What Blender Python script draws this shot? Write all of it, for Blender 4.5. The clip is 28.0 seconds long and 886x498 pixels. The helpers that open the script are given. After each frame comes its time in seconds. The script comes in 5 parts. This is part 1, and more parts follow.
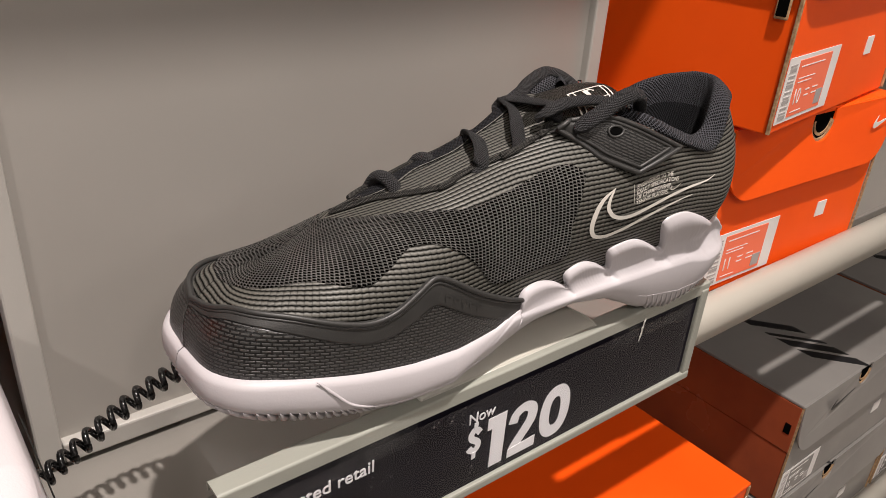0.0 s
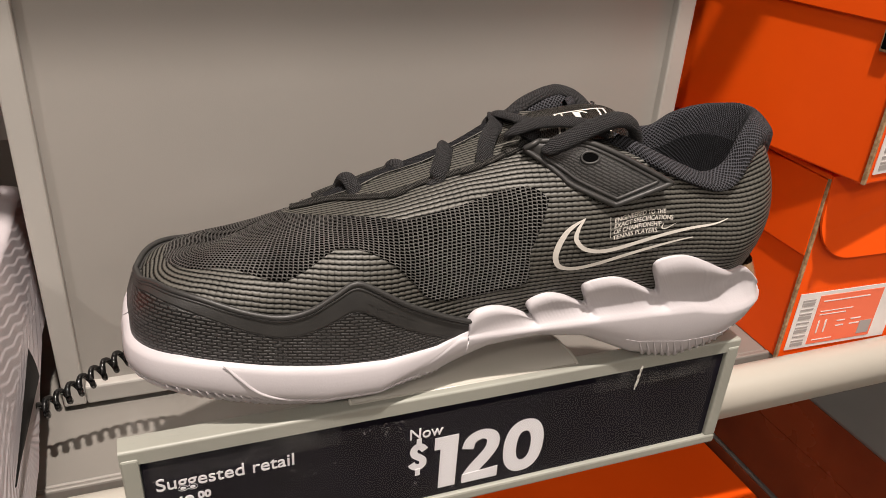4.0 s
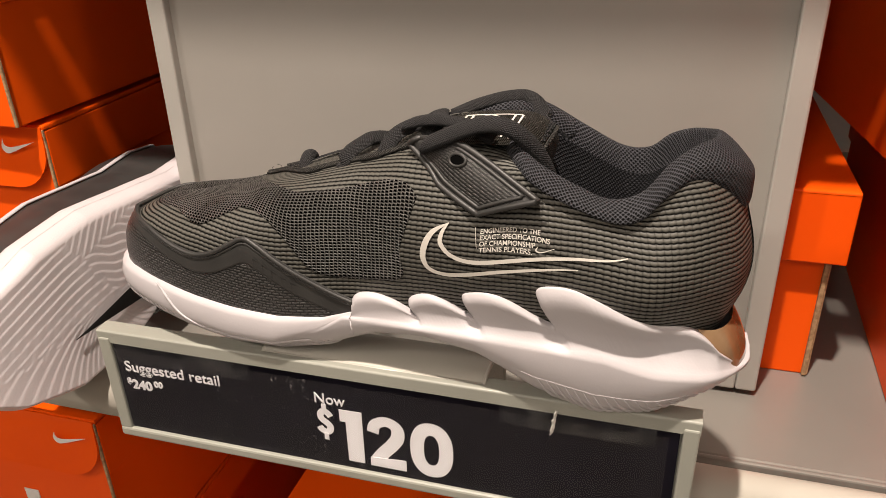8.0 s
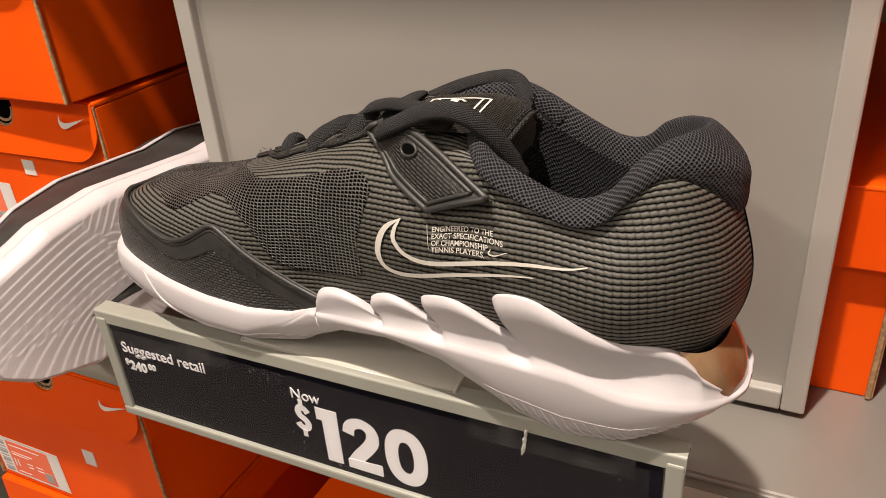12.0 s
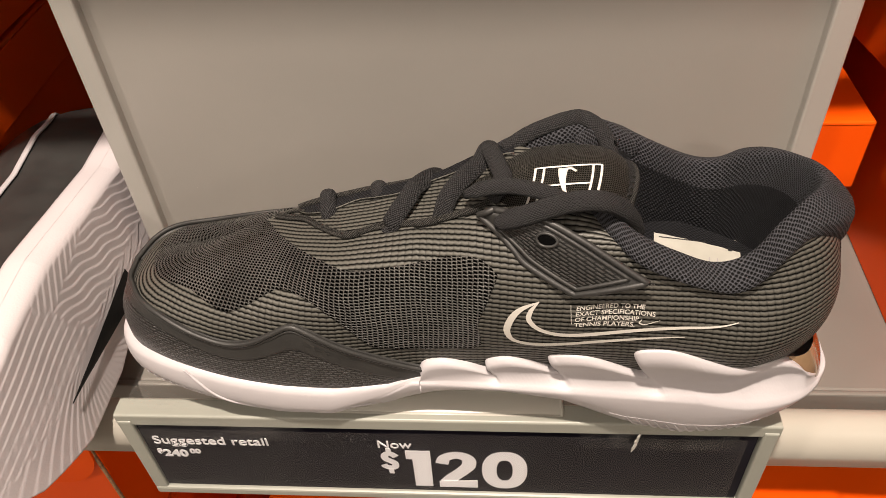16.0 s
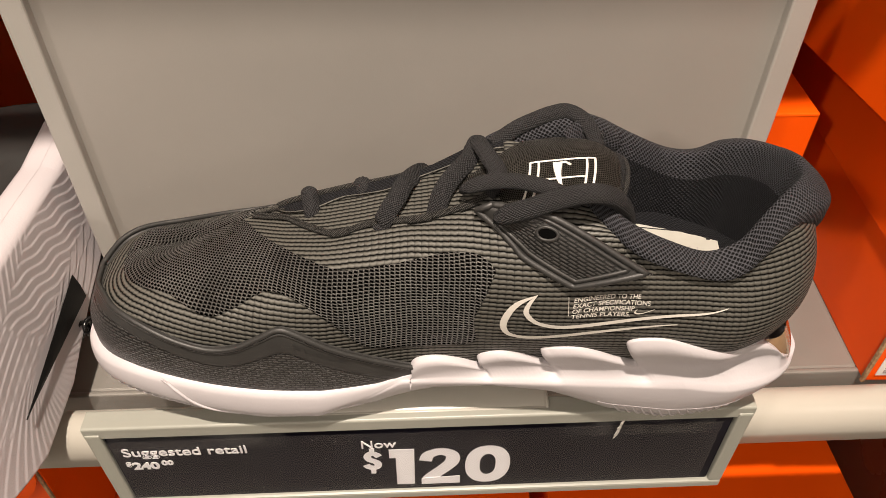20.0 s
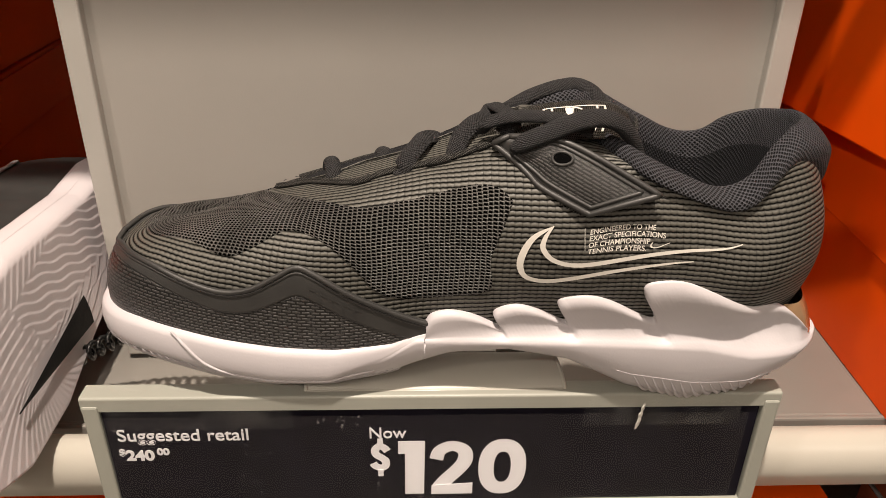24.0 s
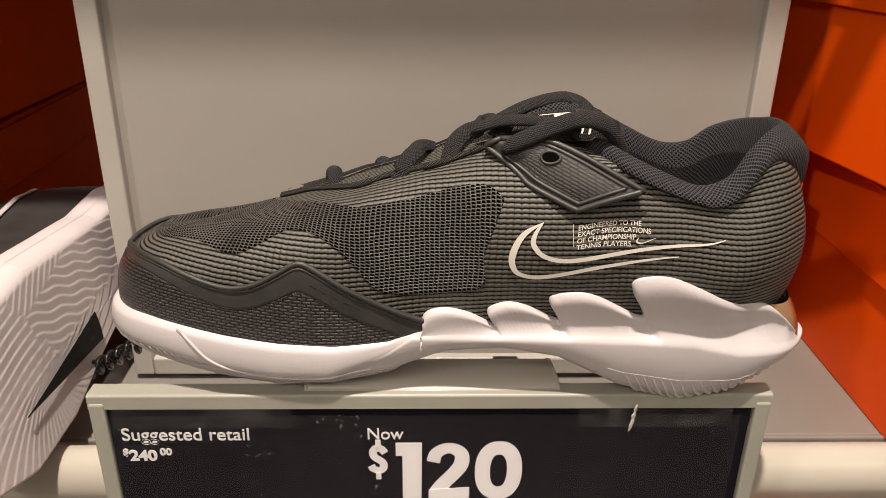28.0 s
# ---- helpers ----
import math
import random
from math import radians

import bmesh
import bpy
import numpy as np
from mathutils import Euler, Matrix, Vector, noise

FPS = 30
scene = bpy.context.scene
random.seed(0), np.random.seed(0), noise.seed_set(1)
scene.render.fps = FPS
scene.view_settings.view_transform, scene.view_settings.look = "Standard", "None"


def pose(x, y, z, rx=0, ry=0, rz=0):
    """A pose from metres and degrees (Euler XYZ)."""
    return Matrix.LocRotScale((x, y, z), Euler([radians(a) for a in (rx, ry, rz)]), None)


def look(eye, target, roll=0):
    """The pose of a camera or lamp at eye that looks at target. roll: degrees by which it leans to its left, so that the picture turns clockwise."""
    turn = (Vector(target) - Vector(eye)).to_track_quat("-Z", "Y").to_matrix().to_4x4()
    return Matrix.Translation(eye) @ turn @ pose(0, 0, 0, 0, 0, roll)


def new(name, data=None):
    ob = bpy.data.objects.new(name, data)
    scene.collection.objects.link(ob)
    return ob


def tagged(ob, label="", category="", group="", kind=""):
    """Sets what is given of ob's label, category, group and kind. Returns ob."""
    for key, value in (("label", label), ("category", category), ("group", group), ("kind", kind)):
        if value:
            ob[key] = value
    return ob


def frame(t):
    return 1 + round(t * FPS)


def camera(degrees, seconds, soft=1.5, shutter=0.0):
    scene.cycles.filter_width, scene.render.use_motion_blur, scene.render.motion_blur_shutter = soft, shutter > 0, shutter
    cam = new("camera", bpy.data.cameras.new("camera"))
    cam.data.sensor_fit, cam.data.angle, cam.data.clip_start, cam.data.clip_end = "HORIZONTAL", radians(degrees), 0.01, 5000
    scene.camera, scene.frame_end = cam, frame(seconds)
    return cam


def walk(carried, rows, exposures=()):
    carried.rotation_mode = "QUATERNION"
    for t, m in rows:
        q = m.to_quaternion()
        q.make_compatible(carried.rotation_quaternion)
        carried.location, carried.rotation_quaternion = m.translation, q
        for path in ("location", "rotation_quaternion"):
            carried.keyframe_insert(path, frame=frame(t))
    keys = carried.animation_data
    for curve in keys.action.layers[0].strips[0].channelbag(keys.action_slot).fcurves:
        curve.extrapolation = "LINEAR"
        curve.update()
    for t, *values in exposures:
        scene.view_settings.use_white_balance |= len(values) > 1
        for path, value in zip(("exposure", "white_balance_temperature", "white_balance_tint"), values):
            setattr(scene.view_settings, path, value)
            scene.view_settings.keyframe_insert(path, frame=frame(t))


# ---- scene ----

cam = camera(60.1, 28.0, soft=0.5)
# seconds, x, y, z in metres, then the turn in degrees
PATH = [
    (0, -0.0678, -0.1955, 1.4013, 62.73, -3.64, -37.68),
    (0.5, -0.0676, -0.1934, 1.4008, 62.70, -3.62, -37.63),
    (1, -0.0670, -0.1927, 1.4006, 62.65, -3.65, -37.49),
    (1.5, -0.0659, -0.1924, 1.3999, 62.63, -3.71, -37.03),
    (2, -0.0635, -0.1932, 1.4000, 62.63, -3.80, -35.87),
    (2.5, -0.0525, -0.1974, 1.4008, 62.62, -3.86, -33.66),
    (3, -0.0317, -0.2081, 1.4022, 62.59, -3.84, -30.26),
    (3.5, -0.0062, -0.2258, 1.4046, 62.58, -3.74, -25.70),
    (4, 0.0271, -0.2424, 1.4056, 62.49, -3.42, -20.25),
    (4.5, 0.0646, -0.2559, 1.4068, 62.62, -2.87, -14.35),
    (6.5, 0.1886, -0.2740, 1.4026, 63.63, -1.14, 5.78),
    (7, 0.2168, -0.2732, 1.4018, 63.69, 0.12, 9.98),
    (7.5, 0.2414, -0.2685, 1.4017, 63.61, 0.96, 13.28),
    (8, 0.2594, -0.2610, 1.4008, 63.46, 1.40, 16.14),
    (8.5, 0.2725, -0.2511, 1.3982, 63.41, 1.69, 18.84),
    (9, 0.2885, -0.2414, 1.3971, 63.28, 2.02, 21.23),
    (9.5, 0.3021, -0.2292, 1.3947, 63.20, 2.35, 23.38),
    (10, 0.3095, -0.2204, 1.3920, 63.14, 2.67, 25.11),
    (10.5, 0.3129, -0.2163, 1.3912, 63.15, 2.87, 26.34),
    (11, 0.3144, -0.2146, 1.3902, 63.04, 3.08, 26.89),
    (11.5, 0.3137, -0.2128, 1.3902, 62.74, 3.37, 26.63),
    (13.5, 0.2701, -0.2106, 1.4227, 57.44, 5.27, 18.36),
    (14, 0.2552, -0.2070, 1.4349, 55.37, 5.35, 15.67),
    (14.5, 0.2364, -0.2043, 1.4466, 53.15, 5.18, 12.83),
    (15, 0.2150, -0.1982, 1.4569, 50.86, 4.86, 9.90),
    (15.5, 0.1938, -0.1906, 1.4666, 48.37, 4.09, 6.37),
    (16, 0.1717, -0.1872, 1.4771, 46.66, 3.06, 3.30),
    (16.5, 0.1568, -0.1782, 1.4827, 45.24, 1.84, 0.78),
    (17, 0.1510, -0.1695, 1.4861, 43.94, 0.91, -0.86),
    (17.5, 0.1475, -0.1652, 1.4872, 43.24, 0.35, -1.67),
    (18, 0.1446, -0.1669, 1.4875, 43.06, 0.02, -2.04),
    (18.5, 0.1424, -0.1688, 1.4861, 43.15, -0.21, -2.29),
    (19, 0.1424, -0.1722, 1.4854, 43.66, -0.33, -2.39),
    (19.5, 0.1425, -0.1762, 1.4819, 44.62, -0.38, -2.47),
    (20, 0.1416, -0.1850, 1.4769, 46.03, -0.37, -2.53),
    (20.5, 0.1404, -0.1939, 1.4685, 47.81, -0.34, -2.58),
    (22.5, 0.1360, -0.2288, 1.4275, 56.74, -0.70, -2.39),
    (23, 0.1337, -0.2362, 1.4169, 58.56, -0.91, -2.34),
    (23.5, 0.1320, -0.2421, 1.4078, 60.23, -1.02, -2.24),
    (24, 0.1334, -0.2476, 1.3999, 61.79, -1.02, -2.09),
    (24.5, 0.1344, -0.2529, 1.3916, 63.18, -0.94, -1.94),
    (25, 0.1334, -0.2601, 1.3892, 64.36, -0.86, -1.84),
    (25.5, 0.1351, -0.2659, 1.3870, 65.18, -0.76, -1.75),
    (26, 0.1359, -0.2691, 1.3854, 65.73, -0.68, -1.68),
    (26.5, 0.1369, -0.2691, 1.3844, 66.04, -0.59, -1.59),
    (27, 0.1386, -0.2719, 1.3846, 66.30, -0.60, -1.51),
    (27.5, 0.1372, -0.2722, 1.3842, 66.51, -0.64, -1.41),
    (28, 0.1392, -0.2704, 1.3824, 66.66, -0.71, -1.29),
]
walk(cam, [(t, pose(x, y, z, rx, ry, rz)) for t, x, y, z, rx, ry, rz in PATH], [(0, -0.16, 5950, 10), (3, -0.12, 6050, 10), (4.5, -0.02, 6200, 10), (7, 0.05, 6500, 10), (11, 0.03, 6500, 10), (14, 0, 6550, 10), (28, 0, 6600, 10)])

# ---- light: warm ceiling spots of the shop, two added fill lamps and a dim, even bounce ----
world = bpy.data.worlds.new("shop_air")
scene.world = world
world.use_nodes = True
world.node_tree.nodes["Background"].inputs[0].default_value = (1.0, 0.93, 0.86, 1)
world.node_tree.nodes["Background"].inputs[1].default_value = 0.025


def spot_or_fill(x, y, z, aim, size, watts, tint=(1.0, 0.85, 0.73)):
    data = bpy.data.lights.new("spot_or_fill_lamp", "AREA")
    data.shape, data.size, data.energy, data.color = "DISK", size, watts, tint
    ob = new("spot_or_fill_lamp", data)
    ob.matrix_world = look((x, y, z), aim)
    return ob


spot_or_fill(0.10, -0.46, 3.0, (0.15, 0.05, 1.2), 0.06, 67)
spot_or_fill(-0.15, -2.1, 3.0, (0.15, 0.05, 1.2), 0.30, 11)
# added wide, soft fill from the front to lift the panel; no known source
spot_or_fill(0.4, -2.9, 3.0, (0.15, 0.1, 1.25), 2.2, 14)
spot_or_fill(-1.5, -1.8, 3.0, (0.1, 0.05, 1.2), 0.12, 23)
# added lamp that brightens the unseen east wall for the card sleeve to mirror
spot_or_fill(2.9, -1.9, 3.0, (3.3, -1.8, 1.2), 0.4, 36)
scene.view_settings.exposure = 0.0

# ---- materials ----


def mat(name, color, rough=0.5, metal=0.0, spec=0.5):
    m = bpy.data.materials.new(name)
    m.use_nodes = True
    b = m.node_tree.nodes["Principled BSDF"]
    b.inputs["Base Color"].default_value = (*color, 1)
    b.inputs["Roughness"].default_value = rough
    b.inputs["Metallic"].default_value = metal
    b.inputs["Specular IOR Level"].default_value = spec
    return m


def node(m, kind, **values):
    n = m.node_tree.nodes.new(kind)
    for key, value in values.items():
        n.inputs[key.replace("_", " ")].default_value = value
    return n


def link(m, a, b):
    m.node_tree.links.new(a, b)


def bsdf(m):
    return m.node_tree.nodes["Principled BSDF"]


def coords(m, kind="Object"):
    return m.node_tree.nodes.new("ShaderNodeTexCoord").outputs[kind]


def math_node(m, op, a, b=None):
    n = m.node_tree.nodes.new("ShaderNodeMath")
    n.operation = op
    for i, v in enumerate((a, b)):
        if v is None:
            continue
        if isinstance(v, (int, float)):
            n.inputs[i].default_value = v
        else:
            link(m, v, n.inputs[i])
    return n.outputs[0]


def bump(m, height, strength, distance, after=None):
    n = m.node_tree.nodes.new("ShaderNodeBump")
    n.inputs["Strength"].default_value = strength
    n.inputs["Distance"].default_value = distance
    link(m, height, n.inputs["Height"])
    if after is not None:
        link(m, after, n.inputs["Normal"])
    link(m, n.outputs[0], bsdf(m).inputs["Normal"])
    return n.outputs[0]


def ramp(m, fac, stops):
    n = m.node_tree.nodes.new("ShaderNodeValToRGB")
    while len(n.color_ramp.elements) < len(stops):
        n.color_ramp.elements.new(0.5)
    for e, (p, c) in zip(n.color_ramp.elements, stops):
        e.position, e.color = p, (*c, 1) if len(c) == 3 else c
    link(m, fac, n.inputs[0])
    return n.outputs[0]


def grain(m, scale, strength, distance, detail=4.0, kind="Object"):
    n = node(m, "ShaderNodeTexNoise", Scale=scale, Detail=detail)
    link(m, coords(m, kind), n.inputs["Vector"])
    bump(m, n.outputs["Fac"], strength, distance)
    return n.outputs["Fac"]


def mottled(name, dark, light, scale, rough=0.5, bump_scale=800.0, bump_d=0.0002, metal=0.0, rough_var=0.1):
    """A surface whose colour drifts between two tones, with fine grain and uneven gloss."""
    m = mat(name, light, rough, metal)
    n = node(m, "ShaderNodeTexNoise", Scale=scale, Detail=6.0)
    link(m, coords(m), n.inputs["Vector"])
    link(m, ramp(m, n.outputs["Fac"], [(0.35, dark), (0.65, light)]), bsdf(m).inputs["Base Color"])
    f = node(m, "ShaderNodeTexNoise", Scale=bump_scale, Detail=2.0)
    link(m, coords(m), f.inputs["Vector"])
    bump(m, f.outputs["Fac"], 0.35, bump_d)
    r = math_node(m, "ADD", math_node(m, "MULTIPLY", n.outputs["Fac"], rough_var), rough - rough_var / 2)
    link(m, r, bsdf(m).inputs["Roughness"])
    return m


PANEL = mottled("powder_grey_panel", (0.330, 0.316, 0.290), (0.370, 0.354, 0.326), 3.0, 0.40, 1500, 0.0001, metal=0.22)
dots = node(PANEL, "ShaderNodeTexVoronoi", Scale=55.0)
link(PANEL, coords(PANEL), dots.inputs["Vector"])
some = node(PANEL, "ShaderNodeTexNoise", Scale=23.0, Detail=1.0)
link(PANEL, coords(PANEL), some.inputs["Vector"])
size = math_node(PANEL, "MULTIPLY", math_node(PANEL, "SUBTRACT", some.outputs["Fac"], 0.52), 0.16)
speck = math_node(PANEL, "LESS_THAN", dots.outputs["Distance"], size)
paint = PANEL.node_tree.nodes.new("ShaderNodeMix")
paint.data_type = "RGBA"
link(PANEL, math_node(PANEL, "MULTIPLY", speck, 0.6), paint.inputs[0])
link(PANEL, bsdf(PANEL).inputs["Base Color"].links[0].from_socket, paint.inputs[6])
paint.inputs[7].default_value = (0.75, 0.72, 0.66, 1)
link(PANEL, paint.outputs[2], bsdf(PANEL).inputs["Base Color"])
RIM = mottled("pale_grey_rim", (0.35, 0.34, 0.315), (0.39, 0.378, 0.35), 8.0, 0.35, 1500, 0.0001)
SHELF = mottled("satin_shelf_metal", (0.20, 0.19, 0.172), (0.24, 0.228, 0.206), 5.0, 0.32, 1800, 0.0001, metal=0.2)
RAIL = mottled("champagne_rail", (0.40, 0.385, 0.335), (0.45, 0.43, 0.375), 6.0, 0.32, 2000, 0.0001)
HOLDER = mottled("grey_green_plastic", (0.26, 0.266, 0.232), (0.30, 0.308, 0.268), 12.0, 0.38, 2500, 0.00012)
BRACKET = mottled("pale_bracket_metal", (0.40, 0.39, 0.35), (0.45, 0.44, 0.39), 10.0, 0.28, 2000, 0.0001)
CARD = mottled("dark_price_card", (0.0035, 0.003, 0.0065), (0.006, 0.0052, 0.0105), 40.0, 0.5, 900, 0.0001)
bsdf(CARD).inputs["Specular IOR Level"].default_value = 0.12
PRINT = mat("pale_print", (0.70, 0.695, 0.71), 0.6)
ORANGE = mottled("orange_card", (0.80, 0.080, 0.002), (0.88, 0.098, 0.003), 7.0, 0.42, 1200, 0.0001)
bsdf(ORANGE).inputs["Specular IOR Level"].default_value = 0.12
KRAFT = mottled("raw_corrugated_board", (0.22, 0.13, 0.06), (0.42, 0.28, 0.15), 300.0, 0.85, 900, 0.0003)
GREYCARD = mottled("grey_box_card", (0.19, 0.183, 0.173), (0.24, 0.232, 0.218), 6.0, 0.24, 1200, 0.00005)
bsdf(GREYCARD).inputs["Specular IOR Level"].default_value = 0.9
DARKCARD = mottled("charcoal_box_card", (0.045, 0.043, 0.042), (0.06, 0.058, 0.056), 6.0, 0.5, 1200, 0.0001)
GREYINK = mat("grey_label_ink", (0.34, 0.32, 0.31), 0.6)
BLACKINK = mat("black_ink", (0.008, 0.008, 0.009), 0.5)
WHITEINK = mat("white_ink", (0.78, 0.77, 0.75), 0.5)
LABEL = mottled("label_paper", (0.66, 0.64, 0.62), (0.74, 0.72, 0.70), 30.0, 0.55, 900, 0.0001)
PINKINK = mat("orange_label_ink", (0.82, 0.17, 0.08), 0.55)
BLACKCORD = mat("black_coil_plastic", (0.006, 0.006, 0.006), 0.18)
# near black without gloss: colour that stands for the shade inside openings
HOLE_SHADE = mat("hole_shade_black", (0.003, 0.003, 0.003), 0.9, spec=0.0)


def spline(knots, t):
    """Smooth curve through rows of numbers, t from 0 to 1 (Catmull-Rom)."""
    k = np.asarray(knots, float)
    p = np.vstack([2 * k[0] - k[1], k, 2 * k[-1] - k[-2]])
    s = np.clip(np.asarray(t, float), 0, 1) * (len(k) - 1)
    i = np.minimum(s.astype(int), len(k) - 2)
    f = (s - i)[..., None]
    a, b, c, d = p[i], p[i + 1], p[i + 2], p[i + 3]
    return 0.5 * (2 * b + (c - a) * f + (2 * a - 5 * b + 4 * c - d) * f**2 + (3 * b - a - 3 * c + d) * f**3)


# ---- mesh helpers ----


def part(name, bm, material, parent=None, label="", smooth=False):
    """Links a bmesh, or a mesh, as one object under a thing or a part."""
    if isinstance(bm, bmesh.types.BMesh):
        me = bpy.data.meshes.new(name)
        bm.to_mesh(me)
        bm.free()
    else:
        me = bm
    if not me.materials:
        me.materials.append(material)
    if smooth:
        me.polygons.foreach_set("use_smooth", [True] * len(me.polygons))
    ob = new(name, me)
    if parent is not None:
        ob.parent = parent
    if label:
        ob["label"] = label
    return ob


def thing(name, label, category, m=Matrix(), group="", kind=""):
    ob = new(name)
    ob.matrix_world = m
    ob.empty_display_size = 0.02
    return tagged(ob, label, category, group, kind)


def slab(x0, x1, y0, y1, z0, z1, r=0.0, seg=2, bm=None):
    """A box between two corners, its edges rounded by r."""
    own = bmesh.new()
    bmesh.ops.create_cube(own, size=1)
    for v in own.verts:
        v.co = ((x0 + x1) / 2 + v.co.x * (x1 - x0), (y0 + y1) / 2 + v.co.y * (y1 - y0), (z0 + z1) / 2 + v.co.z * (z1 - z0))
    if r:
        bmesh.ops.bevel(own, geom=own.edges[:], offset=r, segments=seg, profile=0.5, affect="EDGES")
    if bm is None:
        return own
    me = bpy.data.meshes.new("tmp")
    own.to_mesh(me)
    own.free()
    bm.from_mesh(me)
    bpy.data.meshes.remove(me)
    return bm


def sheet(points, closed_u=False, closed_v=False, uv=None, name="sheet"):
    """A mesh over a grid of points (rows x columns x 3), with metric texture coordinates."""
    p = np.asarray(points, float)
    nu, nv = p.shape[:2]
    iu = np.arange(nu if closed_u else nu - 1)
    iv = np.arange(nv if closed_v else nv - 1)
    a, b = np.meshgrid(iu, iv, indexing="ij")
    c, d = (a + 1) % nu, (b + 1) % nv
    faces = np.stack([a * nv + b, c * nv + b, c * nv + d, a * nv + d], -1).reshape(-1, 4)
    me = bpy.data.meshes.new(name)
    me.from_pydata(p.reshape(-1, 3).tolist(), [], faces.tolist())
    if uv is None:
        du = np.linalg.norm(np.diff(p, axis=0), axis=2).mean(1)
        dv = np.linalg.norm(np.diff(p, axis=1), axis=2).mean(0)
        uu, vv = np.concatenate([[0], np.cumsum(du)]), np.concatenate([[0], np.cumsum(dv)])
        uv = np.stack(np.meshgrid(uu, vv, indexing="ij"), -1)
    flat = np.asarray(uv).reshape(-1, 2)
    layer = me.uv_layers.new(name="metric")
    layer.data.foreach_set("uv", flat[faces.reshape(-1)].ravel().tolist())
    me.update()
    return me


def tube(path, radius, sides=10, flat=1.0, normal=None, closed=False):
    """A mesh tube along a path; radius may vary; flat squashes it along the normal."""
    p = np.asarray(path, float)
    n = len(p)
    r = np.broadcast_to(np.asarray(radius, float), (n,))
    t = np.gradient(p, axis=0) if not closed else np.roll(p, -1, 0) - np.roll(p, 1, 0)
    t /= np.linalg.norm(t, axis=1, keepdims=True) + 1e-12
    ref = np.array([0.0, 0.0, 1.0]) if normal is None else np.asarray(normal, float)
    ref = np.broadcast_to(ref, p.shape).copy()
    bad = np.abs((ref * t).sum(1)) > 0.98
    ref[bad] = (0.0, 1.0, 0.3)
    s = np.cross(t, ref)
    s /= np.linalg.norm(s, axis=1, keepdims=True) + 1e-12
    w = np.cross(s, t)
    a = np.linspace(0, 2 * np.pi, sides, endpoint=False)
    pts = p[:, None] + r[:, None, None] * (np.cos(a)[None, :, None] * s[:, None] + flat * np.sin(a)[None, :, None] * w[:, None])
    if not closed:
        pts = np.concatenate([np.repeat(p[:1, None], sides, 1), pts, np.repeat(p[-1:, None], sides, 1)])
    le = np.concatenate([[0], np.cumsum(np.linalg.norm(np.diff(pts.mean(1), axis=0), axis=1))])
    around = np.linspace(0, 2 * np.pi * float(r.mean()), sides)
    return sheet(pts, closed_u=closed, closed_v=True, uv=np.stack(np.meshgrid(le, around, indexing="ij"), -1))


def smooth_path(knots, count):
    return spline(knots, np.linspace(0, 1, count))


def prism(outline, depth, bm=None, at=None):
    """A flat shape (x, z pairs, anticlockwise from the front) with a thickness towards +y."""
    bm = bm or bmesh.new()
    a = [bm.verts.new((x, 0, z)) for x, z in outline]
    b = [bm.verts.new((x, depth, z)) for x, z in outline]
    bm.faces.new(a)
    bm.faces.new(b[::-1])
    n = len(a)
    for i in range(n):
        bm.faces.new((a[i], b[i], b[(i + 1) % n], a[(i + 1) % n]))
    if at is not None:
        bm.transform(at)
    return bm


def arc(cx, cz, r, a0, a1, n=8):
    return [(cx + r * math.cos(radians(a0 + (a1 - a0) * i / n)), cz + r * math.sin(radians(a0 + (a1 - a0) * i / n))) for i in range(n + 1)]


def check_mark(width, depth=0.0004):
    """A plain curved tick, thick at its hook and drawn out to a point."""
    outer = spline([(0.10, 0.40), (0.0, 0.17), (0.08, 0.02), (0.30, 0.06), (1.0, 0.36)], np.linspace(0, 1, 25)) * width
    inner = spline([(0.10, 0.40), (0.085, 0.26), (0.16, 0.19), (0.36, 0.20), (1.0, 0.36)], np.linspace(0, 1, 25)) * width
    bm = bmesh.new()
    rows = [[bm.verts.new((x, y, z)) for x, z in c] for c in (outer, inner) for y in (0.0, depth)]
    for i in range(24):
        for p, q in ((0, 1), (1, 3), (3, 2), (2, 0)):
            try:
                bm.faces.new((rows[p][i], rows[p][i + 1], rows[q][i + 1], rows[q][i]))
            except ValueError:
                pass
    bmesh.ops.remove_doubles(bm, verts=bm.verts, dist=1e-6)
    bmesh.ops.recalc_face_normals(bm, faces=bm.faces)
    return bm


def lettering(name, text, size, material, parent, m, depth=0.0002, wide=1.0, bold=0.0, spacing=1.0, label=""):
    c = bpy.data.curves.new(name, "FONT")
    c.body, c.size, c.extrude, c.offset, c.space_character = text, size, depth, bold, spacing
    tmp = new(name, c)
    me = bpy.data.meshes.new_from_object(tmp.evaluated_get(bpy.context.evaluated_depsgraph_get()))
    bpy.data.objects.remove(tmp)
    me.transform(m @ Matrix.Diagonal((wide, 1, 1, 1)))
    me.materials.clear()
    return part(name, me, material, parent, label)


# ---- structure: floor, back wall, shelf tiers, grey panel ----
Z_SHELF = 1.1195


def structure(name, bm, material, label):
    return tagged(part(name, bm, material), label, name.split("_")[0], kind="structure")


